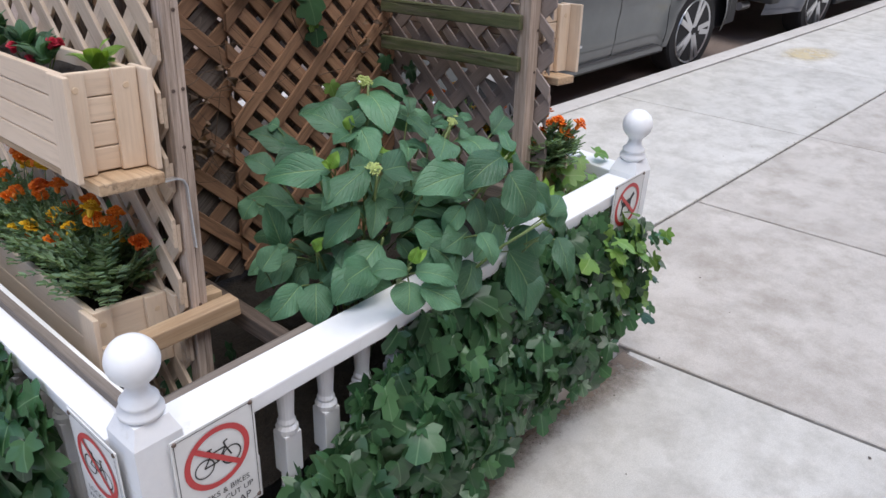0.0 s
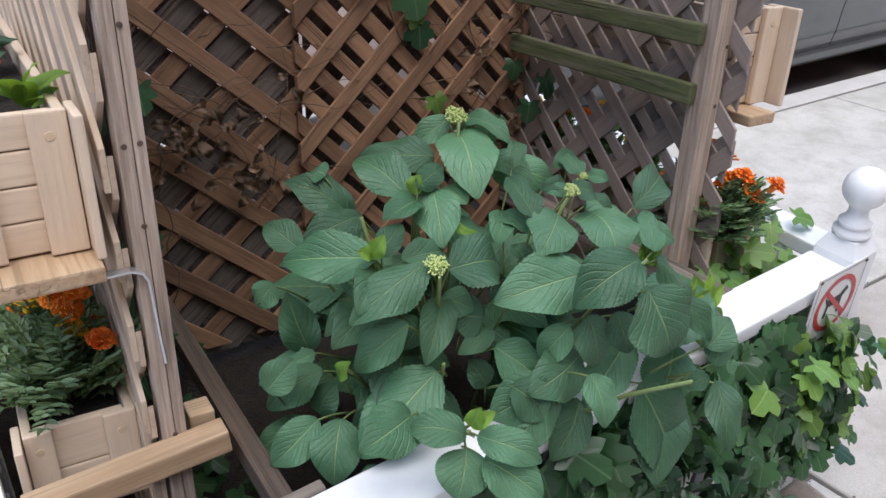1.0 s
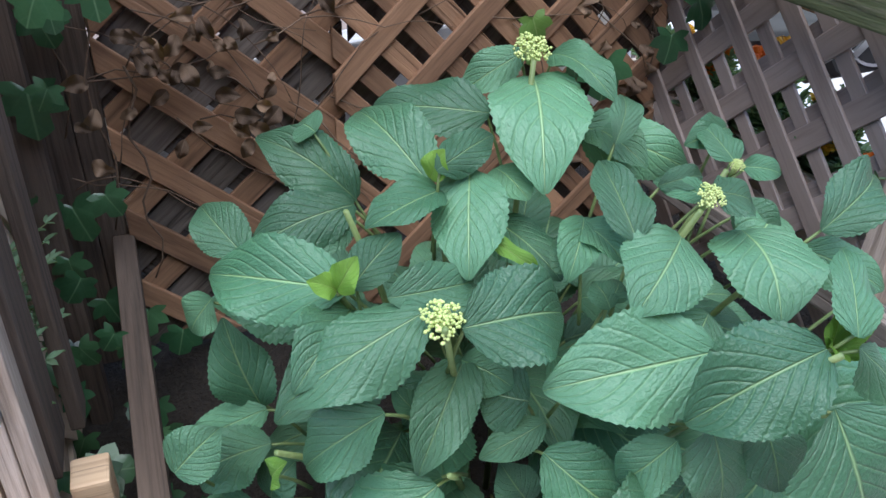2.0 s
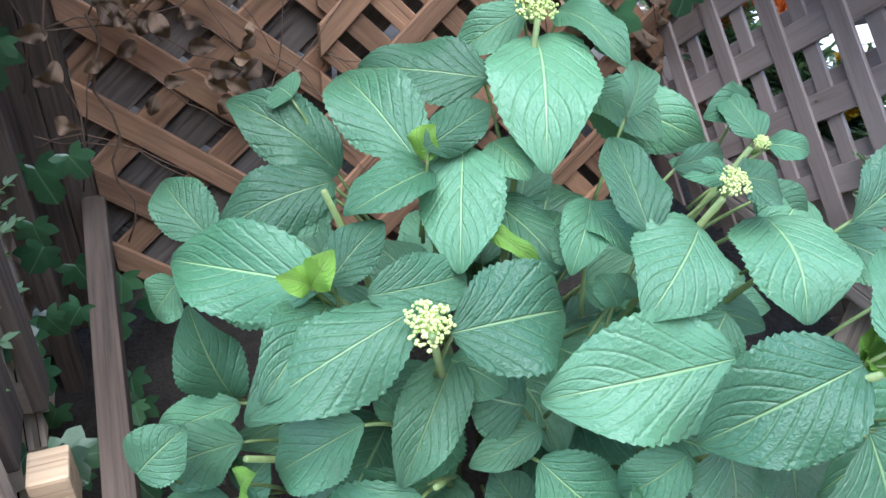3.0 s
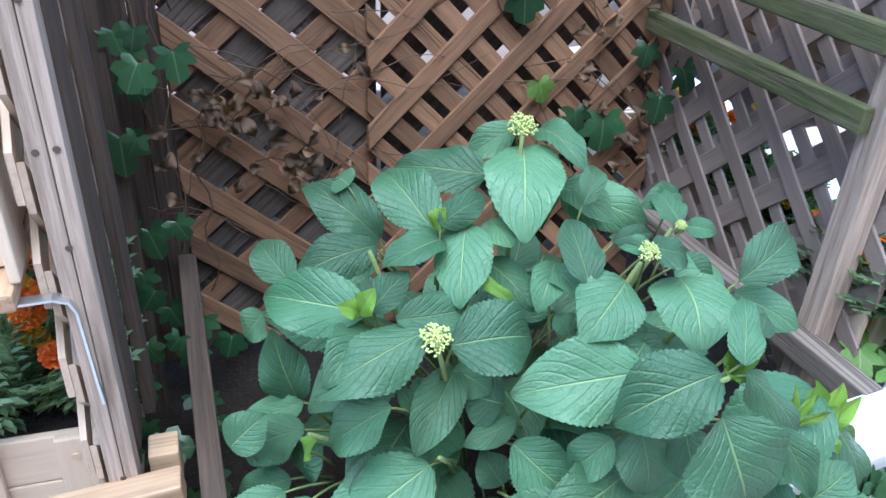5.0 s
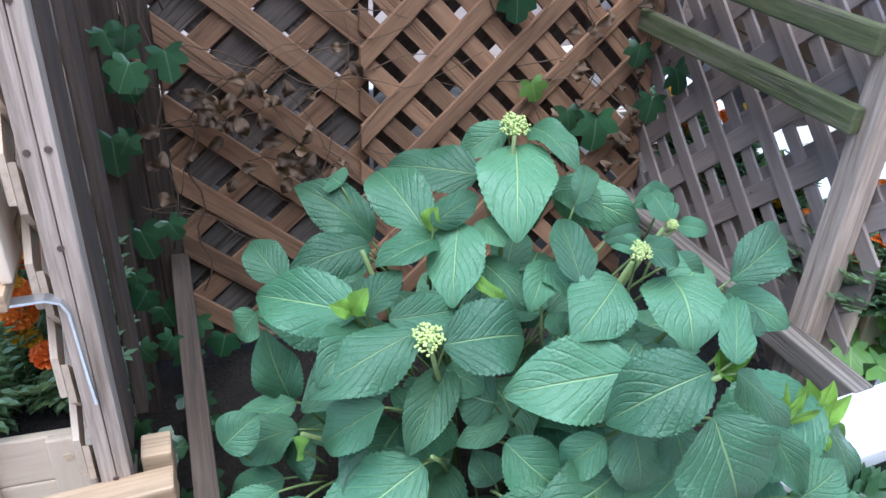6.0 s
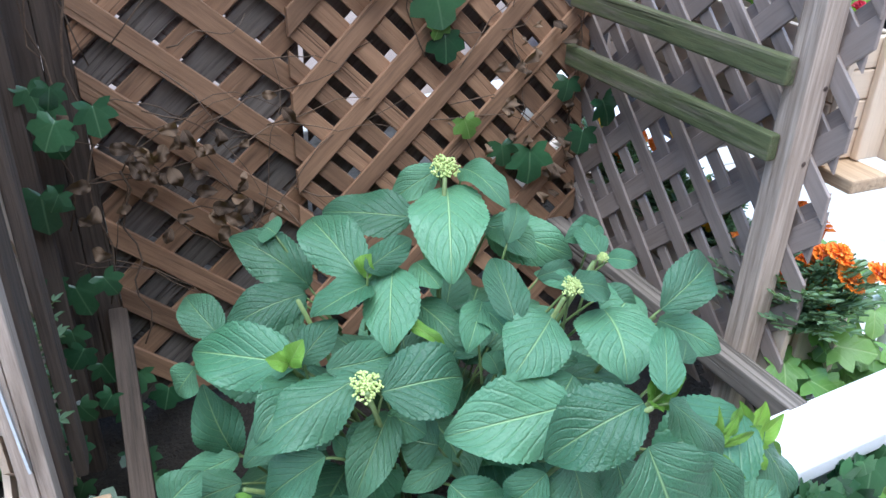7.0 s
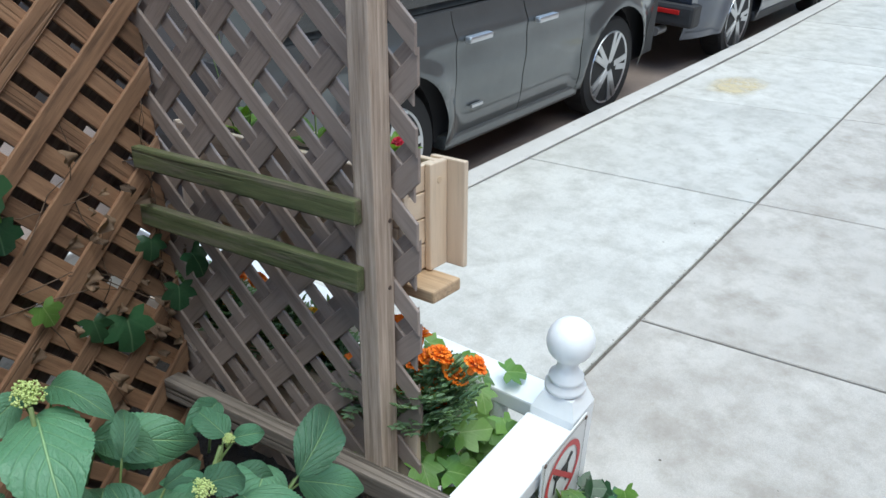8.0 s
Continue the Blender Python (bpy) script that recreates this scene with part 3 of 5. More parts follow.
shaft = [(0.0, 0.0), (0.024, 0.0), (0.0245, 0.012), (0.018, 0.020), (0.020, 0.027), (0.0165, 0.036), (0.0175, 0.06), (0.0195, 0.10), (0.021, 0.140), (0.0, 0.140)]
bm = block(bmesh.new(), (-0.0215, -0.0215, 0.0), (0.0215, 0.0215, 0.130), 0.003)
lathe(bm, [(0.019, 0.130), (0.015, 0.15), (0.021, 0.24), (0.019, 0.33), (0.019, 0.335)], 16)
block(bm, (-0.0215, -0.0215, 0.335), (0.0215, 0.0215, 0.446), 0.003)
lathe(bm, shaft, 16, (0, 0, 0.446))
first = part("baluster", bm, M_white, fence, m=pose(1.118, YF, 0.084))
BAL = first.data
for k in range(1, 14):
    put("baluster", BAL, fence, m=pose(1.118 + 0.1085 * k, YF, 0.084))
for x in (X0, X1):
    for k in range(11):
        put("baluster", BAL, fence, m=pose(x, YF + 0.14 + 0.112 * k, 0.084))


# ---- signs ----
def writing(words, size, parent, at, name="words"):
    c = bpy.data.curves.new("text", "FONT")
    c.body, c.size, c.align_x = words, size, "CENTER"
    tmp = bpy.data.objects.new("text", c)
    scene.collection.objects.link(tmp)
    bpy.context.view_layer.update()
    me = bpy.data.meshes.new_from_object(tmp.evaluated_get(bpy.context.evaluated_depsgraph_get()))
    bpy.data.objects.remove(tmp)
    me.materials.clear()
    me.materials.append(M_black)
    return put(name, me, parent, "black printed words", Matrix.Translation(at))


def ring(bm, r0, r1, z, sides=40, cx=0, cy=0):
    a = [bm.verts.new((cx + r0 * math.cos(2 * math.pi * k / sides), cy + r0 * math.sin(2 * math.pi * k / sides), z)) for k in range(sides)]
    b = [bm.verts.new((cx + r1 * math.cos(2 * math.pi * k / sides), cy + r1 * math.sin(2 * math.pi * k / sides), z)) for k in range(sides)]
    for k in range(sides):
        bm.faces.new((a[k], b[k], b[(k + 1) % sides], a[(k + 1) % sides]))


def stroke(bm, p, q, w, z):
    p, q = Vector((*p, z)), Vector((*q, z))
    n = (q - p).normalized().cross(Vector((0, 0, 1))) * w / 2
    bm.faces.new([bm.verts.new(v) for v in (p - n, q - n, q + n, p + n)][::-1])


def sign(m, bike=True):
    """A plate in its own x (width) and y (up), facing its z."""
    top = thing("warning_sign", "white plastic sign with a red prohibition ring" + (" over a bicycle" if bike else ""), "sign", "signs screwed to the fence", m=m)
    part("plate", block(bmesh.new(), (-0.088, -0.25, -0.003), (0.088, 0.0, 0.0), 0.002), M_sign, top)
    bm = bmesh.new()
    for p, q in (((-0.082, -0.006), (0.082, -0.006)), ((-0.082, -0.244), (0.082, -0.244)), ((-0.082, -0.244), (-0.082, -0.006)), ((0.082, -0.244), (0.082, -0.006))):
        stroke(bm, p, q, 0.0014, 0.0012)
    part("border", bm, M_black, top, "thin black printed border")
    bm = bmesh.new()
    ring(bm, 0.058, 0.070, 0.0016, cy=-0.088)
    stroke(bm, (-0.044, -0.048), (0.044, -0.128), 0.011, 0.0022)
    part("prohibition_ring", bm, M_red, top, "red printed ring and slash")
    bm = bmesh.new()
    if bike:
        for cx in (-0.029, 0.029):
            ring(bm, 0.0185, 0.0215, 0.0012, 28, cx, -0.100)
        for p, q in (((-0.029, -0.100), (-0.012, -0.074)), ((-0.012, -0.074), (0.018, -0.074)), ((0.018, -0.074), (0.029, -0.100)), ((-0.012, -0.074), (0.001, -0.100)), ((0.001, -0.100), (0.018, -0.074)), ((-0.029, -0.100), (0.001, -0.100)), ((-0.012, -0.074), (-0.016, -0.064)), ((-0.024, -0.063), (-0.010, -0.063)), ((0.018, -0.074), (0.015, -0.062)), ((0.015, -0.062), (0.024, -0.060))):
            stroke(bm, p, q, 0.0034, 0.0010)
        part("bicycle_print", bm, M_black, top, "black printed bicycle")
        writing("LOCKS & BIKES", 0.0185, top, (0, -0.183, 0.0014))
        writing("WILL BE CUT UP", 0.0185, top, (0, -0.205, 0.0014))
        writing("FOR SCRAP", 0.024, top, (0, -0.232, 0.0014))
    else:
        for p, q, w in (((-0.03, -0.082), (0.022, -0.078), 0.020), ((-0.026, -0.085), (-0.03, -0.118), 0.008), ((0.018, -0.085), (0.020, -0.118), 0.008), ((0.018, -0.072), (0.034, -0.058), 0.014), ((-0.030, -0.080), (-0.040, -0.064), 0.005)):
            stroke(bm, p, q, w, 0.0010)
        part("animal_print", bm, M_black, top, "dark printed dog shape")
        bm = bmesh.new()
        for k in range(3):
            stroke(bm, (-0.06, -0.182 - 0.02 * k), (0.06, -0.182 - 0.02 * k), 0.010, 0.0012)
        part("printed_bars", bm, M_black, top, "black printed lines")
    for x, y in ((-0.080, -0.008), (0.080, -0.008), (-0.080, -0.242), (0.080, -0.242)):
        part("screw", lathe(bmesh.new(), [(0.0, 0.003), (0.0035, 0.0025), (0.005, 0.0)][::-1], 10, (x, y, 0.0)), M_screw, top)


sign(pose(1.025, YF - 0.056, 0.715, 90, 0, 0))
sign(pose(X0 - 0.060, 1.502, 0.706, 90, 0, -90))
sign(pose(2.50, YF - 0.056, 0.735, 90, 0, 0), False)

# ---- soil and inner boards ----
bm = bmesh.new()
bmesh.ops.create_grid(bm, x_segments=60, y_segments=44, size=0.5, matrix=Matrix.Translation((1.76, 2.08, 0.36)) @ Matrix.Diagonal((1.60, 1.26, 1, 1)))
for v in bm.verts:
    v.co.z += 0.03 * noise.noise(v.co * 7) + 0.015 * noise.noise(v.co * 31)
tagged(part("soil", bm, M_soil, smooth=True), "dark damp planting soil inside the fence", "soil", kind="structure")
beam("inner_board", (X0 + 0.06, YF + 0.070, 0.655), (1.36, YF + 0.070, 0.655), 0.022, 0.09, M_board)
tagged(bpy.data.objects["inner_board"], "grey weathered board behind the white rail", "board")
tagged(beam("edge_strip", (X0 + 0.012, YF + 0.09, 0.7135), (X0 + 0.000, 2.7, 0.7135), 0.020, 0.024, M_board), "brown weathered wooden strip along the white rail", "board")

# ---- trellis ----
TR = pose(1.2206, 1.6820, 0.7061, -5.0, 4.0, -3.0)


def local(p):
    return TR @ Vector(p)


trellis = thing("trellis", "weathered timber trellis frame standing in the planting pit", "trellis", m=TR)
W, D, HIGH = 1.080, 0.575, 1.62


def stick(name, p, q, w, t, mat, up=(0, 0, 1), label="", bevel=0.004):
    return beam(name, p, q, w, t, mat, trellis, up, bevel, label)


stick("post", (-0.0265, 0.0, -0.40), (-0.0265, 0.0, HIGH), 0.019, 0.040, M_post, (0, 1, 0), bevel=0.003)
stick("post", (-0.0080, 0.001, -0.40), (-0.0080, 0.001, HIGH), 0.0165, 0.040, M_post, (0, 1, 0), bevel=0.003)
stick("post", (W, 0.0, -0.40), (W, 0.0, HIGH), 0.044, 0.044, M_post, (0, 1, 0))
# rear post, planks and left sill carry the recess's shade in their colour
stick("post", (-0.012, D - 0.05, -0.40), (-0.012, D - 0.05, HIGH), 0.036, 0.045, M_shaded_plank, (0, 1, 0))
stick("plank", (-0.008, 0.10, 0.0), (-0.008, 0.10, HIGH), 0.016, 0.085, M_shaded_plank, (0, 1, 0), "brown weathered upright plank, darkened in colour for the shade")
stick("plank", (0.004, 0.215, -0.05), (0.004, 0.215, HIGH), 0.018, 0.055, M_shaded_plank, (0, 1, 0), "brown weathered upright plank, darkened in colour for the shade")
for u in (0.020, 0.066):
    stick("plank", (u, D + 0.004, -0.25), (u, D + 0.004, HIGH), 0.0452, 0.012, M_shaded_plank, (0, 1, 0), "brown upright plank, darkened in colour for the shade")
stick("sill", (0.092, -0.175, -0.045), (0.080, D, -0.015), 0.034, 0.042, M_shaded_plank, label="weathered sill in the shade-darkened plank colour")
stick("sill", (W - 0.026, -0.165, 0.034), (W - 0.066, D - 0.03, 0.034), 0.040, 0.046, M_board)
stick("brace_block", (0.012, 0.030, 0.0), (0.052, 0.030, 0.0), 0.045, 0.062, M_pine, label="short offcut of pale timber")
stick("cross_timber", (-0.235, -0.035, -0.012), (0.055, -0.038, 0.014), 0.042, 0.040, M_pine, label="pale new pine crosspiece")
for w in (0.540, 0.424):
    stick("cross_rail", (W - 0.034, 0.0, w), (W - 0.070, D - 0.03, w + 0.005), 0.020, 0.042, M_green_rail, label="green algae-stained cross rail")
for u, v, w in ((-0.028, -0.020, 0.490), (-0.008, -0.020, 0.492), (-0.018, -0.020, 0.378), (-0.018, -0.020, 0.03), (-0.012, -0.020, 0.64), (W + 0.010, -0.0225, 0.401), (W + 0.014, -0.0225, 0.518)):
    part("screw", lathe(bmesh.new(), [(0.004, 0.0), (0.0036, 0.001), (0.0, 0.0014)], 12), M_screw, trellis, m=pose(u, v, w, 90, 0, 0))


def clip(poly, k, limit, keep_less):
    out = []
    for a, b in zip(poly, poly[1:] + poly[:1]):
        ia, ib = (a[k] <= limit) == keep_less, (b[k] <= limit) == keep_less
        if ia:
            out.append(a)
        if ia != ib:
            s = (limit - a[k]) / (b[k] - a[k])
            out.append((a[0] + s * (b[0] - a[0]), a[1] + s * (b[1] - a[1])))
    return out


def lattice(m, a1, b0, b1, material, label, width=0.052, pitch=0.114, front=1, rise=0.043, fall=0.075, gap=0.0085, tilt=45, pitch_fall=None, width_fall=None, thick=0.0084):
    """A panel of two crossed layers of slats; x along, y up, z towards the viewer. front: 1 rising slats in front, -1 falling ones."""
    top = thing("lattice_panel", label, "lattice", "lattice panels of the trellis", m=m)
    for sense in (1, -1):
        z = gap / 2 * (1 if sense == front else -1)
        ang = radians(tilt) * sense
        step = pitch_fall if sense < 0 and pitch_fall else pitch
        wide = width_fall if sense < 0 and width_fall else width
        d, n = Vector((math.cos(ang), math.sin(ang))), Vector((-math.sin(ang), math.cos(ang)))
        corners = [Vector((x, y)).dot(n) for x in (0, a1) for y in (b0, b1)]
        s = math.floor(min(corners) / step) * step + (rise if sense > 0 else fall)
        while s < max(corners):
            poly = [tuple(n * (s + e * wide / 2) + d * f) for e, f in ((-1, -4), (-1, 4), (1, 4), (1, -4))]
            for k, lim, less in ((0, 0.0, False), (0, a1, True), (1, b0, False), (1, b1, True)):
                poly = clip(poly, k, lim, less) if poly else poly
            if len(poly) > 2:
                c = sum((Vector(p) for p in poly), Vector((0, 0))) / len(poly)
                pts = [((Vector(p) - c).dot(d), (Vector(p) - c).dot(n)) for p in poly]
                bm = bmesh.new()
                lo = [bm.verts.new((x, y, -thick / 2)) for x, y in pts]
                hi = [bm.verts.new((x, y, thick / 2)) for x, y in pts]
                bm.faces.new(lo[::-1])
                face = bm.faces.new(hi)
                for i in range(len(pts)):
                    bm.faces.new((lo[i], lo[(i + 1) % len(pts)], hi[(i + 1) % len(pts)], hi[i]))
                bmesh.ops.bevel(bm, geom=list(face.edges), offset=0.0012, segments=1, affect="EDGES")
                part("slat", bm, material, top, m=Matrix.Translation((c.x, c.y, z)) @ pose(0, 0, 0, 0, 0, math.degrees(ang)))
            s += step


FACE = pose(0, 0, 0, 90, 0, 0)
lattice(TR @ pose(0.09, D, 0) @ FACE, 0.38, -0.22, HIGH, M_slat, "brown stained wooden lattice with dry vines on it", front=-1, rise=0.026, fall=0.023, width=0.040, pitch=0.120, pitch_fall=0.105, tilt=41)
lattice(TR @ pose(0.440, D - 0.019, 0) @ FACE, W - 0.455, -0.22, HIGH, M_slat, "brown stained wooden lattice beside the dark one", front=1, rise=0.0516, fall=0.050, width=0.035, pitch=0.1068, pitch_fall=0.054)
lattice(TR @ pose(0.0, D + 0.022, 0) @ FACE, 0.465, -0.25, HIGH, M_slat_grey, "grey weathered lattice behind the brown one", rise=0.027, fall=0.0295, width=0.062, pitch=0.120, pitch_fall=0.105, tilt=41)
lattice(TR @ pose(0.475, D + 0.022, 0) @ FACE, W - 0.47, -0.25, HIGH, M_slat_grey, "grey weathered lattice behind the brown one", rise=0.023, fall=0.052, width=0.066, pitch=0.1068)
for off, long, rise, fall, wide, steep, name in ((0.0, 0.670, 0.084, 0.044, 0.040, 0.033, "dark brown painted lattice side panel"), (0.0125, 0.655, 0.006, 0.085, 0.032, 0.027, "second dark brown lattice panel set behind the first")):
    lattice(TR @ pose(1.062 + off, 0.60, 0, 0, 0, -85.7) @ FACE, long, -0.10, HIGH, M_slat_dark, name, front=-1, rise=rise, fall=fall, width=wide, width_fall=steep, pitch=0.1088, pitch_fall=0.111, gap=0.0060, thick=0.0056, tilt=44)
lattice(TR @ pose(-0.050, D + 0.6, 0, 0, 0, -90) @ FACE, D + 0.612, -0.30, HIGH, M_slat_cream, "cream painted lattice side panel behind the planters", rise=0.03, fall=0.06, front=-1, width=0.042, pitch=0.092)


# ---- planter boxes ----
def planter(m, length, depth, height, label, rows=3, inner=0.040):
    """Length along y, front end at y 0, depth along x, base at z 0."""
    top = thing("planter_box", label, "planter", "planter boxes hung on the trellis", m=m)
    h = height / rows
    for k in range(rows):
        z0, z1 = k * h + 0.0010, (k + 1) * h - 0.0010
        box("board", (-depth / 2, 0.0135, z0), (-depth / 2 + 0.014, length - 0.0145, z1), M_cream, top, 0.003)
        box("board", (depth / 2 - 0.014, 0.0135, z0), (depth / 2, length - 0.0145, z1), M_cream, top, 0.003)
        box("board", (-depth / 2 + 0.016, 0.014, z0), (depth / 2 - 0.016, 0.028, z1), M_cream, top, 0.003)
        box("board", (-depth / 2 + 0.016, length - 0.028, z0), (depth / 2 - 0.016, length - 0.014, z1), M_cream, top, 0.003)
    for y0 in (0.0, length - 0.014):
        box("corner_trim", (-depth / 2 + 0.0005, y0, 0.0), (-depth / 2 + inner, y0 + 0.013, height + 0.002), M_cream, top, 0.003)
        box("corner_trim", (depth / 2 - 0.048, y0, 0.0), (depth / 2 - 0.0005, y0 + 0.013, height + 0.002), M_cream, top, 0.003)
    for x in (-depth / 2 - 0.013, depth / 2 + 0.001)[0 if inner > 0.02 else 1:]:
        box("corner_trim", (x, -0.036, -0.002), (x + 0.012, 0.040, height + 0.002), M_cream, top, 0.003)
    for x in ((-depth / 2 + 0.020, depth / 2 - 0.024) if inner > 0.02 else (depth / 2 - 0.024,)):
        part("knot", lathe(bmesh.new(), [(0.0065, 0.0), (0.006, 0.0008), (0.0, 0.001)], 12), M_knot, top, "faint round wood knot", pose(x, -0.0002, height - 0.03, 90, 0, 0))
    box("base", (-depth / 2 + 0.015, 0.03, 0.004), (depth / 2 - 0.015, length - 0.03, 0.02), M_pine, top)
    bm = bmesh.new()
    bmesh.ops.create_grid(bm, x_segments=8, y_segments=24, size=0.5, matrix=Matrix.Translation((0, length / 2, height - 0.03)) @ Matrix.Diagonal((depth - 0.032, length - 0.06, 1, 1)))
    for v in bm.verts:
        v.co.z += 0.008 * noise.noise(v.co * 30 + Vector((m.translation.x, 0, 0)))
    part("soil", bm, M_soil, top, "dark potting soil", smooth=True)
    return top


BOX = {
    "left_high": TR @ pose(-0.152, 0.008, 0.348),
    "left_low": TR @ pose(-0.138, 0.048, -0.112, -2.0, 0, -1.5),
    "right_high": TR @ pose(W + 0.1175, -0.014, 0.387),
    "right_low": TR @ pose(W + 0.105, -0.018, -0.022),
}
planter(BOX["left_high"], 0.78, 0.138, 0.190, "cream painted wooden planter box with young plants", 4)
planter(BOX["left_low"], 0.86, 0.160, 0.158, "cream painted wooden planter box full of marigolds", 2)
planter(BOX["right_high"], 0.62, 0.119, 0.193, "cream painted wooden planter box with crimson flowers", 4, 0.014)
planter(BOX["right_low"], 0.84, 0.112, 0.150, "cream painted wooden planter box with orange marigolds", 2)


def shelf(m, length, depth):
    top = thing("shelf_board", "rough pale pine board under a planter box", "shelf", m=m)
    box("plank", (-depth / 2, -0.055, -0.026), (depth / 2, length, -0.003), M_pine, top, 0.004)


shelf(BOX["left_high"] @ pose(0.010, 0, 0), 0.74, 0.13)
shelf(BOX["right_high"] @ pose(-0.012, 0, 0), 0.60, 0.078)
bracket = thing("shelf_bracket", "bent galvanised steel strap bracket under the shelf", "bracket", m=TR)
bm = bmesh.new()
path = [(-0.135, 0.318), (-0.045, 0.320), (-0.030, 0.314), (-0.024, 0.300), (-0.020, 0.20), (-0.018, 0.165)]
for p, q in zip(path, path[1:]):
    a, b = Vector((p[0], 0, p[1])), Vector((q[0], 0, q[1]))
    n = Vector((-(b - a).z, 0, (b - a).x)).normalized() * 0.0015
    vs = [bm.verts.new(c + Vector((0, y, 0))) for y in (-0.030, -0.014) for c in (a - n, b - n, b + n, a + n)]
    for f in ((0, 1, 2, 3), (7, 6, 5, 4), (0, 4, 5, 1), (1, 5, 6, 2), (2, 6, 7, 3), (3, 7, 4, 0)):
        bm.faces.new([vs[i] for i in f])
bmesh.ops.recalc_face_normals(bm, faces=bm.faces)
part("strap", bm, M_zinc, bracket)


# ---- hydrangea ----
hydrangea = thing("hydrangea_bush", "leafy green hydrangea bush with pale unopened flower heads", "bush", m=pose(1.72, 1.66, 0.36))
ROOT = hydrangea.matrix_basis.inverted()
CROWN = Vector((1.74, 1.74, 0.48))
count = [0]


def hydrangea_leaf(base, tip, width, young=False, face=(-0.15, -0.52, 0.75)):
    k = count[0]
    count[0] += 1
    r = random.Random(k * 7 + 3)
    f = Vector(face) + Vector((r.uniform(-0.2, 0.2), r.uniform(-0.2, 0.2), r.uniform(-0.1, 0.1)))
    me = (YOUNG if young else LEAVES)[k % (3 if young else 11)]
    put("leaf", me, hydrangea, "pale yellow-green young leaf" if young else "", ROOT @ leaf_pose(base, tip, f, width * 1.04))
    b = Vector(base)
    inward = (b - (CROWN + Vector((0, 0, 0.1)))) * 0.14 + Vector((0, 0, 0.03))
    back = (Vector(tip) - b).normalized() * 0.02
    bm = tube(bmesh.new(), arc(ROOT @ (b + back * 0.3), ROOT @ (b - back - inward), 0.004, 4), 0.0016, 0.0022, 5)
    part("leaf_stalk", bm, M_stem, hydrangea, smooth=True)


hydrangea_leaf((1.811, 1.788, 1.044), (1.748, 1.641, 0.995), 0.099)
hydrangea_leaf((1.812, 1.811, 1.064), (1.736, 1.830, 1.016), 0.045)
hydrangea_leaf((1.847, 1.813, 1.054), (1.865, 1.702, 1.039), 0.050)
hydrangea_leaf((1.754, 1.775, 1.017), (1.643, 1.856, 1.012), 0.072)
hydrangea_leaf((1.848, 1.744, 0.997), (1.963, 1.679, 0.946), 0.069)
hydrangea_leaf((1.603, 1.807, 0.923), (1.513, 1.883, 0.991), 0.070)
hydrangea_leaf((1.642, 1.682, 1.009), (1.613, 1.812, 1.036), 0.070)
hydrangea_leaf((1.637, 1.656, 1.041), (1.719, 1.696, 1.042), 0.038)
hydrangea_leaf((1.645, 1.663, 1.014), (1.555, 1.623, 1.021), 0.050)
hydrangea_leaf((1.682, 1.677, 1.020), (1.635, 1.576, 0.970), 0.068)
hydrangea_leaf((1.579, 1.730, 0.974), (1.461, 1.728, 0.949), 0.059)
hydrangea_leaf((1.460, 1.720, 0.951), (1.433, 1.794, 0.974), 0.050)
hydrangea_leaf((1.530, 1.600, 0.978), (1.417, 1.707, 0.956), 0.074)
hydrangea_leaf((1.534, 1.609, 0.948), (1.457, 1.538, 0.938), 0.059)
hydrangea_leaf((1.530, 1.594, 0.984), (1.587, 1.619, 1.011), 0.039)
hydrangea_leaf((1.585, 1.545, 0.982), (1.444, 1.540, 0.927), 0.071)
hydrangea_leaf((1.553, 1.570, 0.984), (1.652, 1.592, 0.954), 0.049)
hydrangea_leaf((1.598, 1.515, 0.979), (1.713, 1.533, 0.941), 0.082)
hydrangea_leaf((1.717, 1.691, 0.940), (1.744, 1.589, 0.926), 0.055)
hydrangea_leaf((1.784, 1.535, 0.997), (1.801, 1.631, 1.026), 0.051)
hydrangea_leaf((1.833, 1.534, 0.990), (1.740, 1.471, 0.975), 0.076)
hydrangea_leaf((1.864, 1.543, 1.026), (1.928, 1.543, 0.992), 0.044)
hydrangea_leaf((1.920, 1.546, 0.963), (1.890, 1.444, 0.935), 0.106)
hydrangea_leaf((1.809, 1.436, 0.940), (1.654, 1.468, 0.927), 0.092)
hydrangea_leaf((1.850, 1.369, 0.988), (1.738, 1.388, 0.930), 0.082)
hydrangea_leaf((1.873, 1.363, 0.994), (1.924, 1.438, 1.017), 0.039)
hydrangea_leaf((1.878, 1.364, 0.983), (1.959, 1.335, 0.874), 0.040)
hydrangea_leaf((1.832, 1.335, 0.963), (1.858, 1.285, 0.857), 0.112)
hydrangea_leaf((1.976, 1.503, 0.972), (2.096, 1.552, 0.983), 0.059)
hydrangea_leaf((2.015, 1.545, 0.910), (2.079, 1.479, 0.881), 0.055)
hydrangea_leaf((1.442, 1.683, 0.778), (1.425, 1.714, 0.890), 0.059)
hydrangea_leaf((1.447, 1.670, 0.787), (1.359, 1.713, 0.725), 0.045)
hydrangea_leaf((1.441, 1.629, 0.780), (1.353, 1.681, 0.698), 0.060)
hydrangea_leaf((1.427, 1.632, 0.688), (1.458, 1.623, 0.747), 0.057)
hydrangea_leaf((1.528, 1.510, 0.914), (1.453, 1.553, 0.824), 0.056)
hydrangea_leaf((1.625, 1.562, 0.892), (1.547, 1.494, 0.832), 0.055)
hydrangea_leaf((1.578, 1.505, 0.803), (1.458, 1.577, 0.682), 0.069)
hydrangea_leaf((1.676, 1.491, 0.850), (1.608, 1.493, 0.828), 0.034)
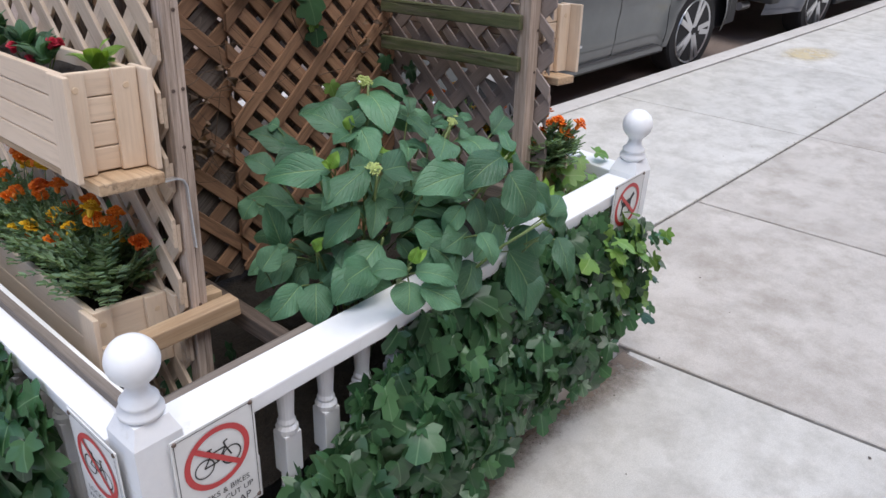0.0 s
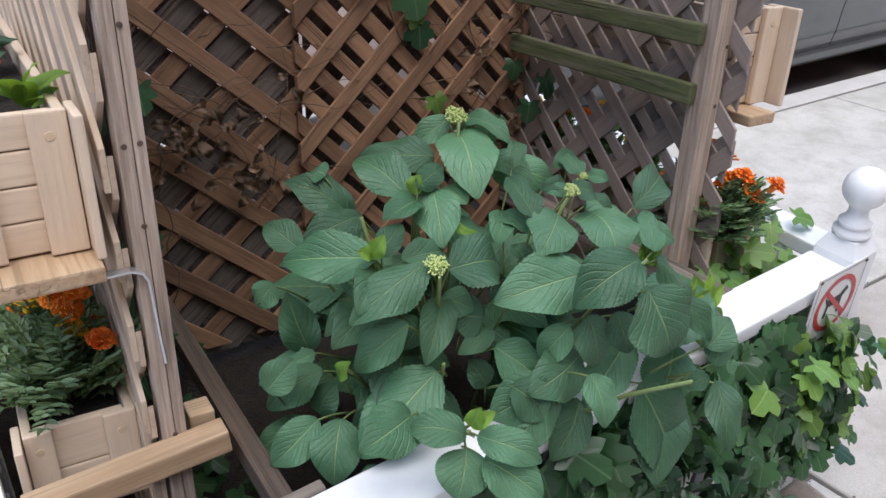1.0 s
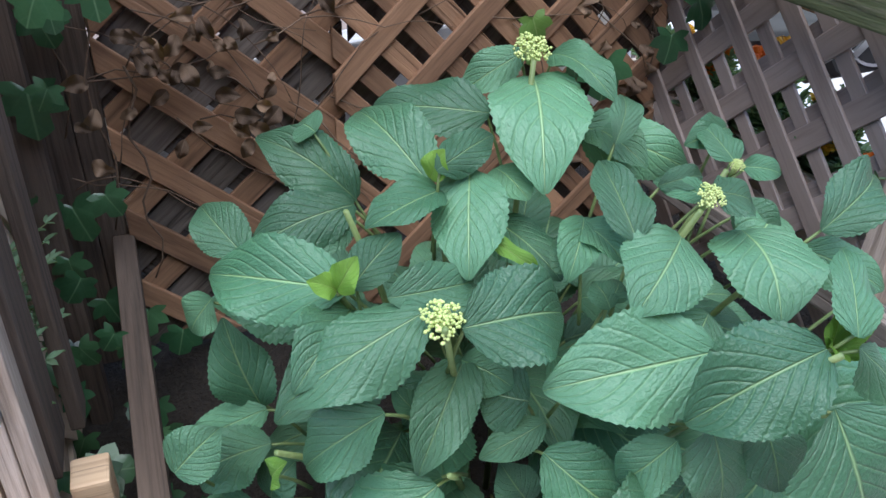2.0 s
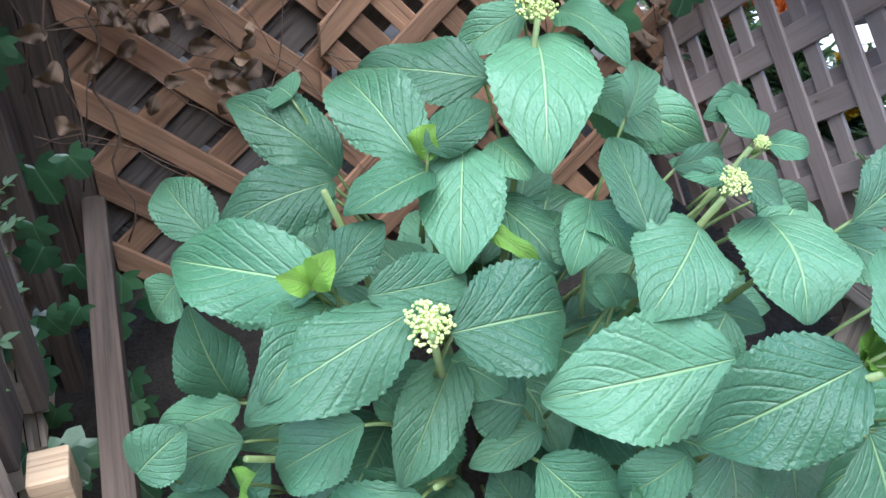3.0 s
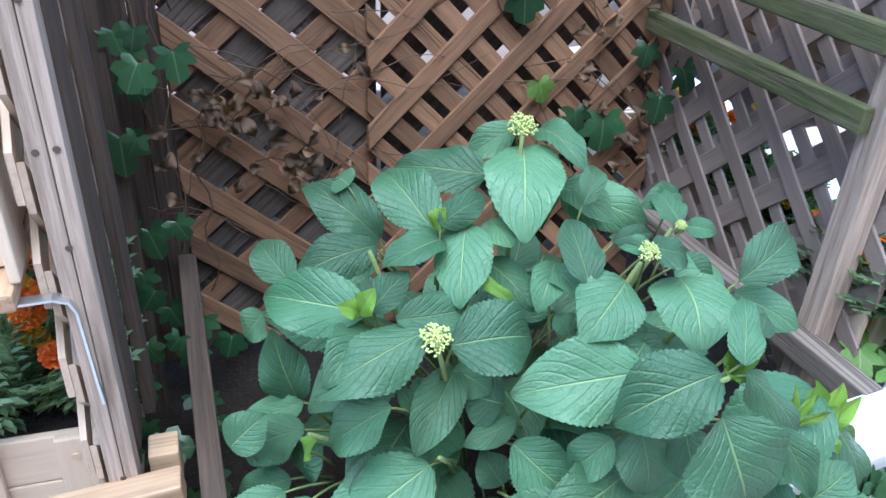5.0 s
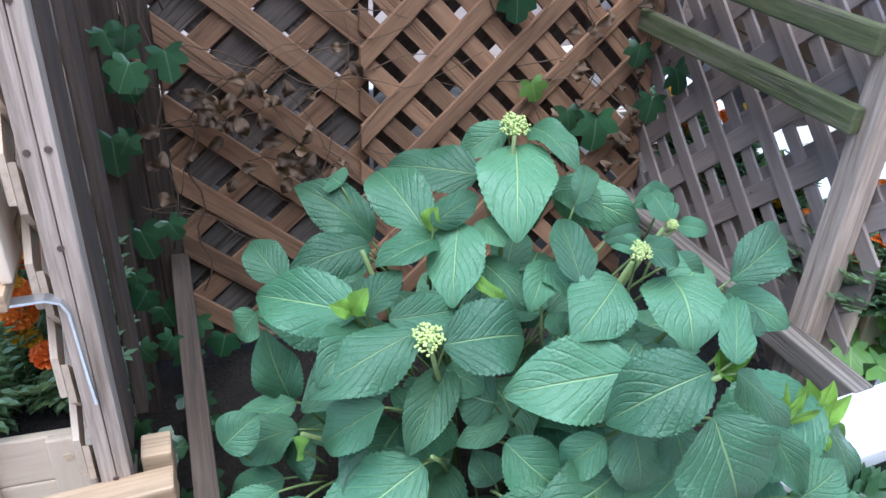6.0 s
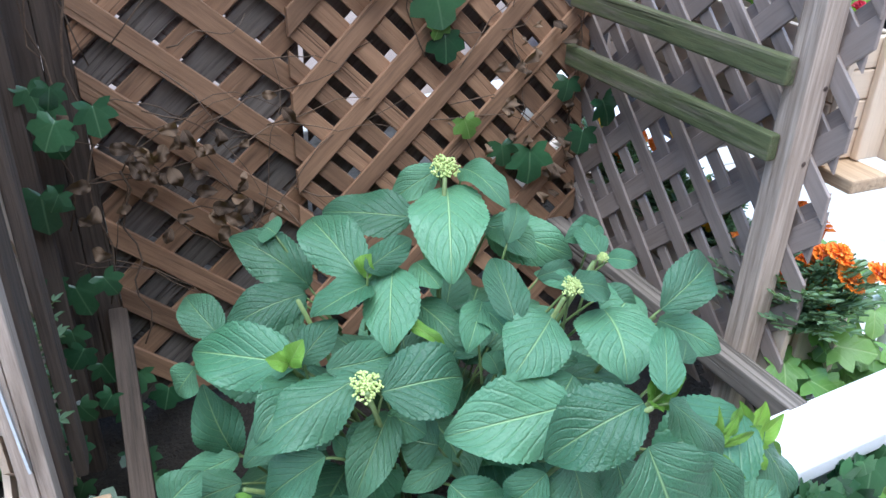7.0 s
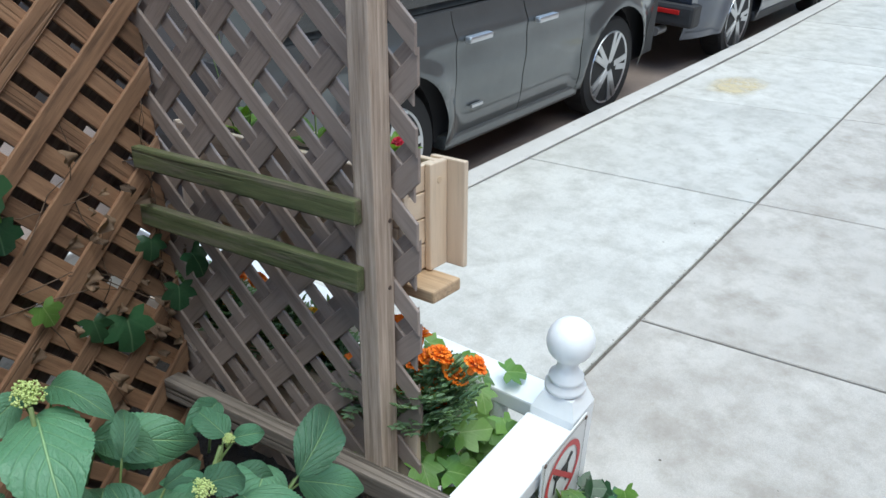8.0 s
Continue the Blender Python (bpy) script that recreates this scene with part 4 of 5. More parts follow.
hydrangea_leaf((1.665, 1.475, 0.831), (1.726, 1.417, 0.771), 0.069)
hydrangea_leaf((1.759, 1.408, 0.876), (1.719, 1.428, 0.812), 0.049)
hydrangea_leaf((1.789, 1.403, 0.887), (1.793, 1.369, 0.800), 0.065)
hydrangea_leaf((1.907, 1.329, 0.923), (1.932, 1.275, 0.854), 0.039)
hydrangea_leaf((1.727, 1.709, 0.992), (1.738, 1.653, 0.982), 0.046)
hydrangea_leaf((1.575, 1.722, 0.969), (1.512, 1.718, 0.937), 0.045)
hydrangea_leaf((1.846, 1.595, 1.005), (1.907, 1.600, 0.999), 0.025)
hydrangea_leaf((1.863, 1.753, 0.993), (1.889, 1.664, 0.979), 0.050)
hydrangea_leaf((1.841, 1.664, 1.015), (1.884, 1.718, 1.037), 0.031)
hydrangea_leaf((1.891, 1.570, 0.997), (1.847, 1.604, 1.006), 0.025)
hydrangea_leaf((1.753, 1.567, 0.960), (1.737, 1.602, 0.969), 0.045)
hydrangea_leaf((1.753, 1.519, 0.940), (1.750, 1.549, 0.953), 0.028)
hydrangea_leaf((1.934, 1.578, 0.959), (1.973, 1.542, 0.947), 0.045)
hydrangea_leaf((1.836, 1.482, 0.936), (1.780, 1.455, 0.906), 0.062)
hydrangea_leaf((1.565, 1.531, 0.869), (1.549, 1.556, 0.891), 0.022)
hydrangea_leaf((1.412, 1.645, 0.668), (1.332, 1.694, 0.598), 0.058)
hydrangea_leaf((1.573, 1.843, 1.000), (1.559, 1.868, 1.002), 0.041)
hydrangea_leaf((1.756, 1.525, 0.944), (1.774, 1.539, 0.953), 0.025)
hydrangea_leaf((2.000, 1.676, 0.994), (1.928, 1.656, 1.000), 0.040)
hydrangea_leaf((1.963, 1.607, 0.991), (2.003, 1.589, 0.982), 0.028)
hydrangea_leaf((1.960, 1.613, 0.993), (1.961, 1.676, 1.008), 0.041)
hydrangea_leaf((1.665, 1.504, 0.870), (1.626, 1.537, 0.871), 0.064)
hydrangea_leaf((1.514, 1.591, 0.687), (1.555, 1.580, 0.769), 0.047)
hydrangea_leaf((1.779, 1.615, 0.975), (1.729, 1.557, 0.952), 0.043)
hydrangea_leaf((1.712, 1.489, 0.898), (1.754, 1.494, 0.925), 0.048)
hydrangea_leaf((1.657, 1.476, 0.753), (1.635, 1.502, 0.800), 0.044)
hydrangea_leaf((1.845, 1.396, 0.874), (1.850, 1.360, 0.810), 0.055)
hydrangea_leaf((1.938, 1.282, 0.835), (1.996, 1.289, 0.868), 0.052)
hydrangea_leaf((1.983, 1.570, 0.951), (1.918, 1.534, 0.941), 0.068)
hydrangea_leaf((1.422, 1.754, 0.884), (1.390, 1.758, 0.843), 0.047)
hydrangea_leaf((1.771, 1.608, 0.973), (1.787, 1.550, 0.958), 0.042)
hydrangea_leaf((1.619, 1.558, 0.893), (1.655, 1.518, 0.879), 0.049)
hydrangea_leaf((1.953, 1.426, 0.956), (1.977, 1.450, 0.964), 0.030)
hydrangea_leaf((1.525, 1.356, 0.816), (1.457, 1.409, 0.822), 0.054)
hydrangea_leaf((1.536, 1.348, 0.816), (1.599, 1.276, 0.790), 0.050)
hydrangea_leaf((1.522, 1.351, 0.796), (1.485, 1.319, 0.742), 0.075)
hydrangea_leaf((1.536, 1.332, 0.785), (1.587, 1.255, 0.746), 0.067)
hydrangea_leaf((1.566, 1.488, 0.820), (1.421, 1.483, 0.719), 0.099)
hydrangea_leaf((1.426, 1.547, 0.748), (1.381, 1.496, 0.670), 0.073)
hydrangea_leaf((1.397, 1.567, 0.747), (1.311, 1.568, 0.691), 0.059)
hydrangea_leaf((1.701, 1.384, 0.807), (1.605, 1.405, 0.764), 0.076)
hydrangea_leaf((1.738, 1.336, 0.841), (1.725, 1.281, 0.780), 0.053)
hydrangea_leaf((1.949, 1.376, 0.678), (1.888, 1.281, 0.548), 0.101)
hydrangea_leaf((1.954, 1.271, 0.798), (2.005, 1.295, 0.856), 0.052)
hydrangea_leaf((1.951, 1.258, 0.780), (1.919, 1.189, 0.694), 0.057)
hydrangea_leaf((1.941, 1.272, 0.789), (1.904, 1.278, 0.770), 0.031)
hydrangea_leaf((1.860, 1.404, 0.633), (1.842, 1.331, 0.553), 0.081)
hydrangea_leaf((1.342, 1.631, 0.780), (1.396, 1.635, 0.820), 0.054)
hydrangea_leaf((1.466, 1.450, 0.679), (1.408, 1.457, 0.647), 0.080)
# leaves hanging over the white rail
hydrangea_leaf((1.712, 1.395, 0.801), (1.613, 1.355, 0.719), 0.079)
hydrangea_leaf((1.779, 1.385, 0.729), (1.688, 1.345, 0.675), 0.069)
hydrangea_leaf((1.904, 1.410, 0.783), (1.775, 1.370, 0.737), 0.080)
hydrangea_leaf((1.903, 1.370, 0.718), (1.970, 1.330, 0.524), 0.112)
hydrangea_leaf((1.993, 1.380, 0.753), (1.927, 1.340, 0.668), 0.091)
hydrangea_leaf((2.073, 1.390, 0.809), (2.152, 1.350, 0.646), 0.077)
hydrangea_leaf((2.101, 1.370, 0.679), (2.174, 1.330, 0.532), 0.065)
hydrangea_leaf((2.060, 1.410, 0.839), (1.894, 1.370, 0.786), 0.124)
hydrangea_leaf((1.792, 1.410, 0.799), (1.655, 1.370, 0.815), 0.085)
hydrangea_leaf((1.639, 1.400, 0.819), (1.687, 1.360, 0.762), 0.067)
hydrangea_leaf((1.481, 1.430, 0.820), (1.372, 1.390, 0.842), 0.073)
# young bright shoots at the edge of the bush
for x, y, z, dx, dy, dz, w in ((1.979, 1.376, 0.851, 0.012, 0.01, 0.060, 0.017), (1.984, 1.375, 0.846, 0.035, 0.0, 0.045, 0.016), (1.975, 1.371, 0.846, -0.012, 0.0, 0.052, 0.015), (1.989, 1.370, 0.847, 0.060, -0.005, 0.010, 0.014), (1.984, 1.365, 0.843, 0.030, -0.035, -0.095, 0.034), (2.014, 1.387, 0.837, 0.030, 0.01, 0.040, 0.022), (2.038, 1.389, 0.818, 0.035, -0.01, 0.025, 0.020), (2.033, 1.383, 0.809, 0.045, -0.02, -0.012, 0.022), (1.960, 1.369, 0.865, -0.028, -0.01, 0.022, 0.016), (2.063, 1.390, 0.791, 0.02, -0.03, -0.03, 0.026)):
    hydrangea_leaf((x, y, z), (x + dx * 0.85, y + dy, z + dz * 0.85), w * 0.72, True)
for dx, dy, dz, w in ((0.030, -0.01, 0.036, 0.017), (-0.022, -0.012, 0.024, 0.016), (0.006, 0.012, 0.045, 0.018), (0.026, -0.022, 0.004, 0.014), (-0.006, -0.024, 0.010, 0.013)):
    hydrangea_leaf((1.878, 1.385, 0.960), (1.878 + dx, 1.385 + dy, 0.960 + dz), w, True)
hydrangea_leaf((1.518, 1.597, 0.984), (1.534, 1.586, 1.024), 0.028, True)
hydrangea_leaf((1.518, 1.597, 0.984), (1.493, 1.591, 1.008), 0.022, True)
hydrangea_leaf((1.638, 1.671, 1.024), (1.650, 1.664, 1.058), 0.026, True)
hydrangea_leaf((1.669, 1.609, 0.988), (1.706, 1.567, 0.960), 0.016, True)
hydrangea_leaf((1.427, 1.549, 0.830), (1.439, 1.533, 0.865), 0.026, True)
hydrangea_leaf((1.520, 1.342, 0.848), (1.528, 1.332, 0.888), 0.026, True)
hydrangea_leaf((1.520, 1.342, 0.848), (1.547, 1.325, 0.875), 0.022, True)
for dx, dy, dz, w in ((-0.012, 0.010, 0.085, 0.026), (0.024, 0.004, 0.078, 0.028), (0.055, -0.008, 0.050, 0.026), (-0.034, 0.0, 0.055, 0.024), (0.030, -0.035, -0.070, 0.045), (0.064, -0.02, -0.020, 0.030), (0.010, -0.03, 0.030, 0.028), (-0.02, -0.035, -0.030, 0.030)):
    hydrangea_leaf((2.070, 1.400, 0.772), (2.070 + dx, 1.400 + dy, 0.772 + dz), w, True)
# lower and inner leaves
r = random.Random(11)
for k in range(85):
    a, e = r.uniform(0, 2 * math.pi), r.uniform(-0.1, 1.15)
    d = Vector((math.cos(a) * math.cos(e), math.sin(a) * math.cos(e), math.sin(e)))
    s = r.uniform(0.45, 0.80)
    p = Vector((1.72, 1.70, 0.58)) + Vector((d.x * 0.40, d.y * 0.26, d.z * 0.40)) * s
    out = Vector((d.x, d.y, d.z * 0.4 - 0.25)).normalized()
    n = r.uniform(0.09, 0.15)
    if p.x < 1.56 and p.z < 0.78:
        continue
    hydrangea_leaf(p, p + out * n, n * r.uniform(0.55, 0.7), False, (d.x * 0.5, d.y * 0.5 - 0.2, 0.9))
# woody stems from the crown
for x, y, z in ((1.796, 1.763, 1.076), (1.582, 1.509, 0.990), (1.847, 1.532, 1.016), (1.643, 1.670, 1.014), (1.523, 1.605, 0.969), (1.846, 1.354, 0.995), (1.437, 1.568, 0.838), (1.521, 1.346, 0.834), (1.575, 1.485, 0.831), (2.003, 1.538, 0.926), (1.942, 1.605, 0.993), (1.785, 1.197, 0.905), (1.560, 1.700, 0.990), (1.977, 1.385, 0.798)):
    p = CROWN + Vector(((x - 1.72) * 0.25, (y - 1.68) * 0.25, -0.14))
    mid = p.lerp(Vector((x, y, z)), 0.55) + Vector((0, 0, 0.09))
    pts = [p.lerp(mid, i / 4).lerp(mid.lerp(Vector((x, y, z)), i / 4), i / 4) for i in range(5)]
    part("stem", tube(bmesh.new(), [ROOT @ q for q in pts], 0.0055, 0.003, 7), M_stem, hydrangea, smooth=True)


def flower_head(p, size):
    bm = bmesh.new()
    r = random.Random(int(p[0] * 1000))
    for k in range(170):
        a, q = k * 2.39996 + r.uniform(-0.4, 0.4), 0.86 * math.sqrt((k + 0.5) / 170) * r.uniform(0.90, 1.10)
        q *= 1 + 0.10 * math.sin(3 * a + p[0] * 9)
        c = Vector((math.cos(a) * q, math.sin(a) * q, 0.45 * (1 - q * q) + 0.10 * math.sin(5 * a) * q + r.uniform(-0.10, 0.10))) * size
        bmesh.ops.create_icosphere(bm, subdivisions=1, radius=size * r.uniform(0.055, 0.100), matrix=Matrix.Translation(c))
    tube(bm, [(0, 0, -0.02), (0, 0, size * 0.2)], 0.0025, size * 0.5, 6)
    part("flower_head", bm, M_bud, hydrangea, "dome of pale green flower buds", ROOT @ Matrix.Translation(p) @ pose(0, 0, 0, 22, -5, 0), smooth=True)


flower_head((1.808, 1.790, 1.074), 0.0235)
flower_head((1.586, 1.524, 0.985), 0.021)
flower_head((1.862, 1.540, 1.022), 0.016)
flower_head((1.959, 1.609, 0.992), 0.009)

# ---- ivy ----
ivy = thing("ivy", "dense dark green ivy spilling over the fence", "ivy")
r = random.Random(5)
near_poses, far_poses = [], []


def ivy_top(x):
    if x > 2.36:
        return 0.60
    return 0.52 + 0.17 * min(1, max(0, (x - 1.22) / 0.30))


for k in range(1350):
    x = r.uniform(1.13, 2.57)
    z = r.uniform(0.05, 1.0) * ivy_top(x)
    low = 0.13 + 0.08 * min(1, (x - 1.72) / 0.5) if x > 1.72 else 0.0
    if z < low + 0.05 * r.random():
        continue
    swell = (0.13 if x < 2.3 else 0.08) * math.sin(math.pi * min(1, (z + 0.05) / 0.75)) + 0.05 * noise.noise((x * 4, z * 4, 1.0))
    y = YF - 0.05 - max(0, swell) * r.uniform(0.2, 1.1)
    n = r.uniform(0.050, 0.105) * (1.12 if x < 1.8 else 0.9)
    p = Vector((x, y, z))
    down = Vector((r.uniform(-0.7, 0.7), r.uniform(-0.5, 0.1), r.uniform(-1.0, -0.25))).normalized()
    m = leaf_pose(p, p + down * n, (r.uniform(-1.4, 1.1), -0.9, r.uniform(-0.5, 1.5)), n * r.uniform(0.85, 1.15))
    (near_poses if len(near_poses) < 260 and k % 3 == 0 else far_poses).append(m)
for k in range(720):
    y, z = r.uniform(1.64, 2.6), r.uniform(0.05, 0.70)
    x = X0 - 0.05 - (0.16 * math.sin(math.pi * z / 0.75)) * r.uniform(0.3, 1.05)
    n = r.uniform(0.07, 0.135)
    p = Vector((x, y, z))
    down = Vector((r.uniform(-0.5, 0.1), r.uniform(-0.7, 0.7), r.uniform(-1.0, -0.2))).normalized()
    far_poses.append(leaf_pose(p, p + down * n, (-1.0, r.uniform(-0.7, 0.3), r.uniform(0.2, 1.0)), n * r.uniform(0.9, 1.15)))
for k in range(34):
    x, y, z = r.uniform(1.17, 1.24) if k < 24 else r.uniform(1.27, 1.36), r.uniform(1.74, 2.12), r.uniform(0.40, 0.64) if k < 24 else r.uniform(0.40, 0.50)
    n = r.uniform(0.045, 0.07)
    p = Vector((x, y, z))
    down = Vector((r.uniform(-0.6, 0.6), r.uniform(-0.8, 0.0), r.uniform(-0.8, 0.0))).normalized()
    far_poses.append(leaf_pose(p, p + down * n, (r.uniform(-0.3, 0.5), -0.8, r.uniform(0.3, 1.0)), n))
for k, m in enumerate(near_poses):
    put("leaf", IVY[k % 5], ivy, m=m)
tagged(put("foliage", spread(IVY, far_poses, "foliage", M_ivy_stuff), ivy), kind="stuff")
# light young ivy on top of the hedge, by the corner post and inside the fence
for k in range(84):
    if k >= 72:
        p = Vector((r.uniform(2.30, 2.52), YF - r.uniform(0.06, 0.11), r.uniform(0.28, 0.60)))
    elif k < 22:
        p = Vector((r.uniform(2.20, 2.56), YF - r.uniform(0.05, 0.12), r.uniform(0.42, 0.64)))
    else:
        p = Vector((r.uniform(2.33, 2.55), r.uniform(1.50, 1.76), r.uniform(0.55, 0.71)))
    n = r.uniform(0.055, 0.095)
    down = Vector((r.uniform(-0.7, 0.7), r.uniform(-0.9, 0.1), r.uniform(-0.6, 0.2))).normalized()
    put("leaf", IVY_LIGHT[k % 3], ivy, "light green ivy leaf", leaf_pose(p, p + down * n, (r.uniform(-0.4, 0.4), -0.6, 1.0), n * 1.05))
# ivy that reaches round the corner post, and shoots that stand above the rail inside
ri = random.Random(23)
for k in range(62):
    if k < 30:
        p = Vector((ri.uniform(2.53, 2.66), YF - ri.uniform(0.04, 0.13), ri.uniform(0.24, 0.58)))
        down = Vector((ri.uniform(-0.2, 0.8), ri.uniform(-0.8, 0.1), ri.uniform(-0.8, 0.0))).normalized()
    else:
        p = Vector((ri.uniform(2.40, 2.59), ri.uniform(1.56, 1.80), ri.uniform(0.64, 0.76)))
        down = Vector((ri.uniform(-0.8, 0.8), ri.uniform(-0.9, 0.2), ri.uniform(-0.5, 0.2))).normalized()
    n = ri.uniform(0.045, 0.080)
    pale = k % 5 < 2 or k >= 30
    put("leaf", IVY_LIGHT[k % 3] if pale else IVY[k % 5], ivy, "light green ivy leaf" if pale else "", leaf_pose(p, p + down * n, (ri.uniform(-0.5, 0.2), -0.5, 1.2), n))

M_yellow_leaf = leaf_material("yellowed_leaf", (0.50, 0.38, 0.05), (0.60, 0.46, 0.08), (0.55, 0.45, 0.15), 3.0, 1.2, 0.5)
put("leaf", ivy_mesh(70, M_yellow_leaf), ivy, "yellowed ivy leaf", leaf_pose((1.80, YF - 0.17, 0.24), (1.81, YF - 0.19, 0.18), (-0.4, -1, 0.6), 0.05))

vine = thing("climbing_vine", "dry brown vine with a few green leaves on the lattice", "vine", m=TR)
TI = TR.inverted()
r = random.Random(8)


def vine_leaf(u, w, size, v=D - 0.035, turn=0.0, set_=IVY, label=""):
    p = Vector((u, v, w))
    d = Vector((math.sin(turn), -0.25, -math.cos(turn)))
    put("leaf", set_[int(u * 991) % len(set_)], vine, label, leaf_pose(p, p + d.normalized() * size, (r.uniform(-0.3, 0.3), -1, 0.35), size * (0.62 if set_ is DRY else 1.1)))


for u, w, size, turn, v in ((0.005, 0.315, 0.095, 0.0, 0.50), (0.105, 0.440, 0.075, 0.1, 0.53), (0.050, 0.455, 0.060, -0.3, 0.52), (0.015, 0.480, 0.060, 0.3, 0.51), (0.032, 0.405, 0.070, 0.2, 0.52), (0.015, 0.120, 0.085, 0.3, 0.52), (0.000, 0.135, 0.050, -0.4, 0.51), (0.000, 0.035, 0.060, 0.1, 0.50), (0.030, -0.06, 0.065, 0.4, 0.52), (0.100, -0.10, 0.070, -0.2, 0.53), (0.060, -0.17, 0.070, 0.3, 0.52), (0.150, -0.16, 0.065, -0.3, 0.53), (1.000, 0.400, 0.062, -0.2, 0.52), (1.035, 0.375, 0.080, 0.4, 0.46), (1.015, 0.310, 0.070, -0.2, 0.47), (0.925, 0.265, 0.105, 0.0, 0.53), (0.860, 0.275, 0.070, 0.1, 0.535), (0.730, 0.505, 0.070, 0.0, 0.535), (0.470, 0.700, 0.110, 0.2, 0.53), (0.600, 0.690, 0.120, -0.2, 0.53), (0.700, 0.600, 0.100, 0.2, 0.53), (0.655, 0.640, 0.075, 0.5, 0.53)):
    vine_leaf(u, w, size, v, turn)
vine_leaf(0.770, 0.335, 0.058, 0.53, 0.3, IVY_LIGHT, "bright green ivy leaf")
vine_leaf(0.722, 0.530, 0.050, 0.53, -0.3, IVY_LIGHT, "bright green ivy leaf")
for k in range(8):
    w = 0.55 - 0.09 * k + r.uniform(-0.05, 0.05)
    vine_leaf(0.035 + r.uniform(-0.01, 0.05), w, r.uniform(0.04, 0.065), r.uniform(0.26, 0.48), r.uniform(-0.7, 0.7))
for k in range(80):
    c = (0.22, 0.28, 0.09, 0.07) if k < 46 else (0.94, 0.34, 0.08, 0.10)
    u, w = r.gauss(c[0], c[2]), r.gauss(c[1], c[3])
    vine_leaf(min(1.07, max(0.05, u)), w, r.uniform(0.016, 0.042), D - r.uniform(0.030, 0.055), r.uniform(-1.6, 1.6), DRY, "curled dry brown leaf")
for k in range(44):
    c = (0.22, 0.30) if k < 28 else (0.93, 0.36)
    u, w = c[0] + r.uniform(-0.24, 0.24), c[1] + r.uniform(-0.22, 0.22)
    a, n = r.uniform(-0.9, 0.9) + (math.pi / 2 if k % 4 == 0 else 0), r.uniform(0.15, 0.42)
    pts = []
    for i in range(9):
        pts.append((min(W - 0.05, max(0.03, u)), D - 0.03 - 0.012 * math.sin(i * 1.3 + k), w))
        a += r.uniform(-0.45, 0.45)
        u, w = u + math.cos(a) * n / 8, w + math.sin(a) * n / 8
    part("twig", tube(bmesh.new(), pts, 0.0014, 0.0006, 5), M_twig, vine, smooth=True)
for u, w0, w1 in ((0.045, 0.70, 0.20), (0.085, 0.66, 0.04), (0.13, 0.30, -0.06)):
    part("twig", tube(bmesh.new(), [(u + 0.012 * math.sin(i * 1.7), D - 0.045, w0 + (w1 - w0) * i / 10) for i in range(11)], 0.0022, 0.0014, 5), M_twig, vine, smooth=True)


# ---- flowers in the planters ----
def blossom_mesh(seed, material, size=0.024):
    """A marigold head: three rings of ruffled petals."""
    r = random.Random(seed)
    bm = bmesh.new()
    for ringno, (count_, rad, lift) in enumerate(((13, 1.0, 0.10), (11, 0.74, 0.34), (8, 0.46, 0.55), (5, 0.22, 0.66))):
        for k in range(count_):
            a = 2 * math.pi * (k + 0.5 * (ringno % 2)) / count_ + r.uniform(-0.1, 0.1)
            d, e = Vector((math.cos(a), math.sin(a), 0)), Vector((-math.sin(a), math.cos(a), 0))
            w = 0.34 * rad + 0.08
            z = lift * size * 1.2
            pts = [d * 0.10 + e * -0.05, d * 0.10 + e * 0.05, d * rad * 0.72 + e * w * 0.8, d * rad + e * w * 0.45, d * rad * r.uniform(0.9, 1.05), d * rad + e * -w * 0.45, d * rad * 0.72 - e * w * 0.8]
            hs = (0, 0, 0.22, 0.12, 0.2, 0.12, 0.22)
            bm.faces.new([bm.verts.new(p * size + Vector((0, 0, z + size * (h + r.uniform(-0.08, 0.08))))) for p, h in zip(pts, hs)])
    lathe(bm, [(0.001, -0.016), (0.006, -0.012), (0.008, 0.004)], 8)
    me = bpy.data.meshes.new("blossom")
    bm.normal_update()
    bm.to_mesh(me)
    bm.free()
    me.materials.append(material)
    return me


BLOSSOM = [blossom_mesh(1, M_petal_orange), blossom_mesh(2, M_petal_yellow), blossom_mesh(3, M_petal_rust), blossom_mesh(4, M_petal_orange, 0.021), blossom_mesh(5, M_petal_yellow, 0.020)]
leaflet = sheet("leaflet", 3, 2, lambda u, v: (u * 0.5 * math.sin(math.pi * min(0.97, 0.06 + 0.92 * v)) ** 0.8, v, 0.12 * abs(u) - 0.15 * v * v), M_marigold_leaf)


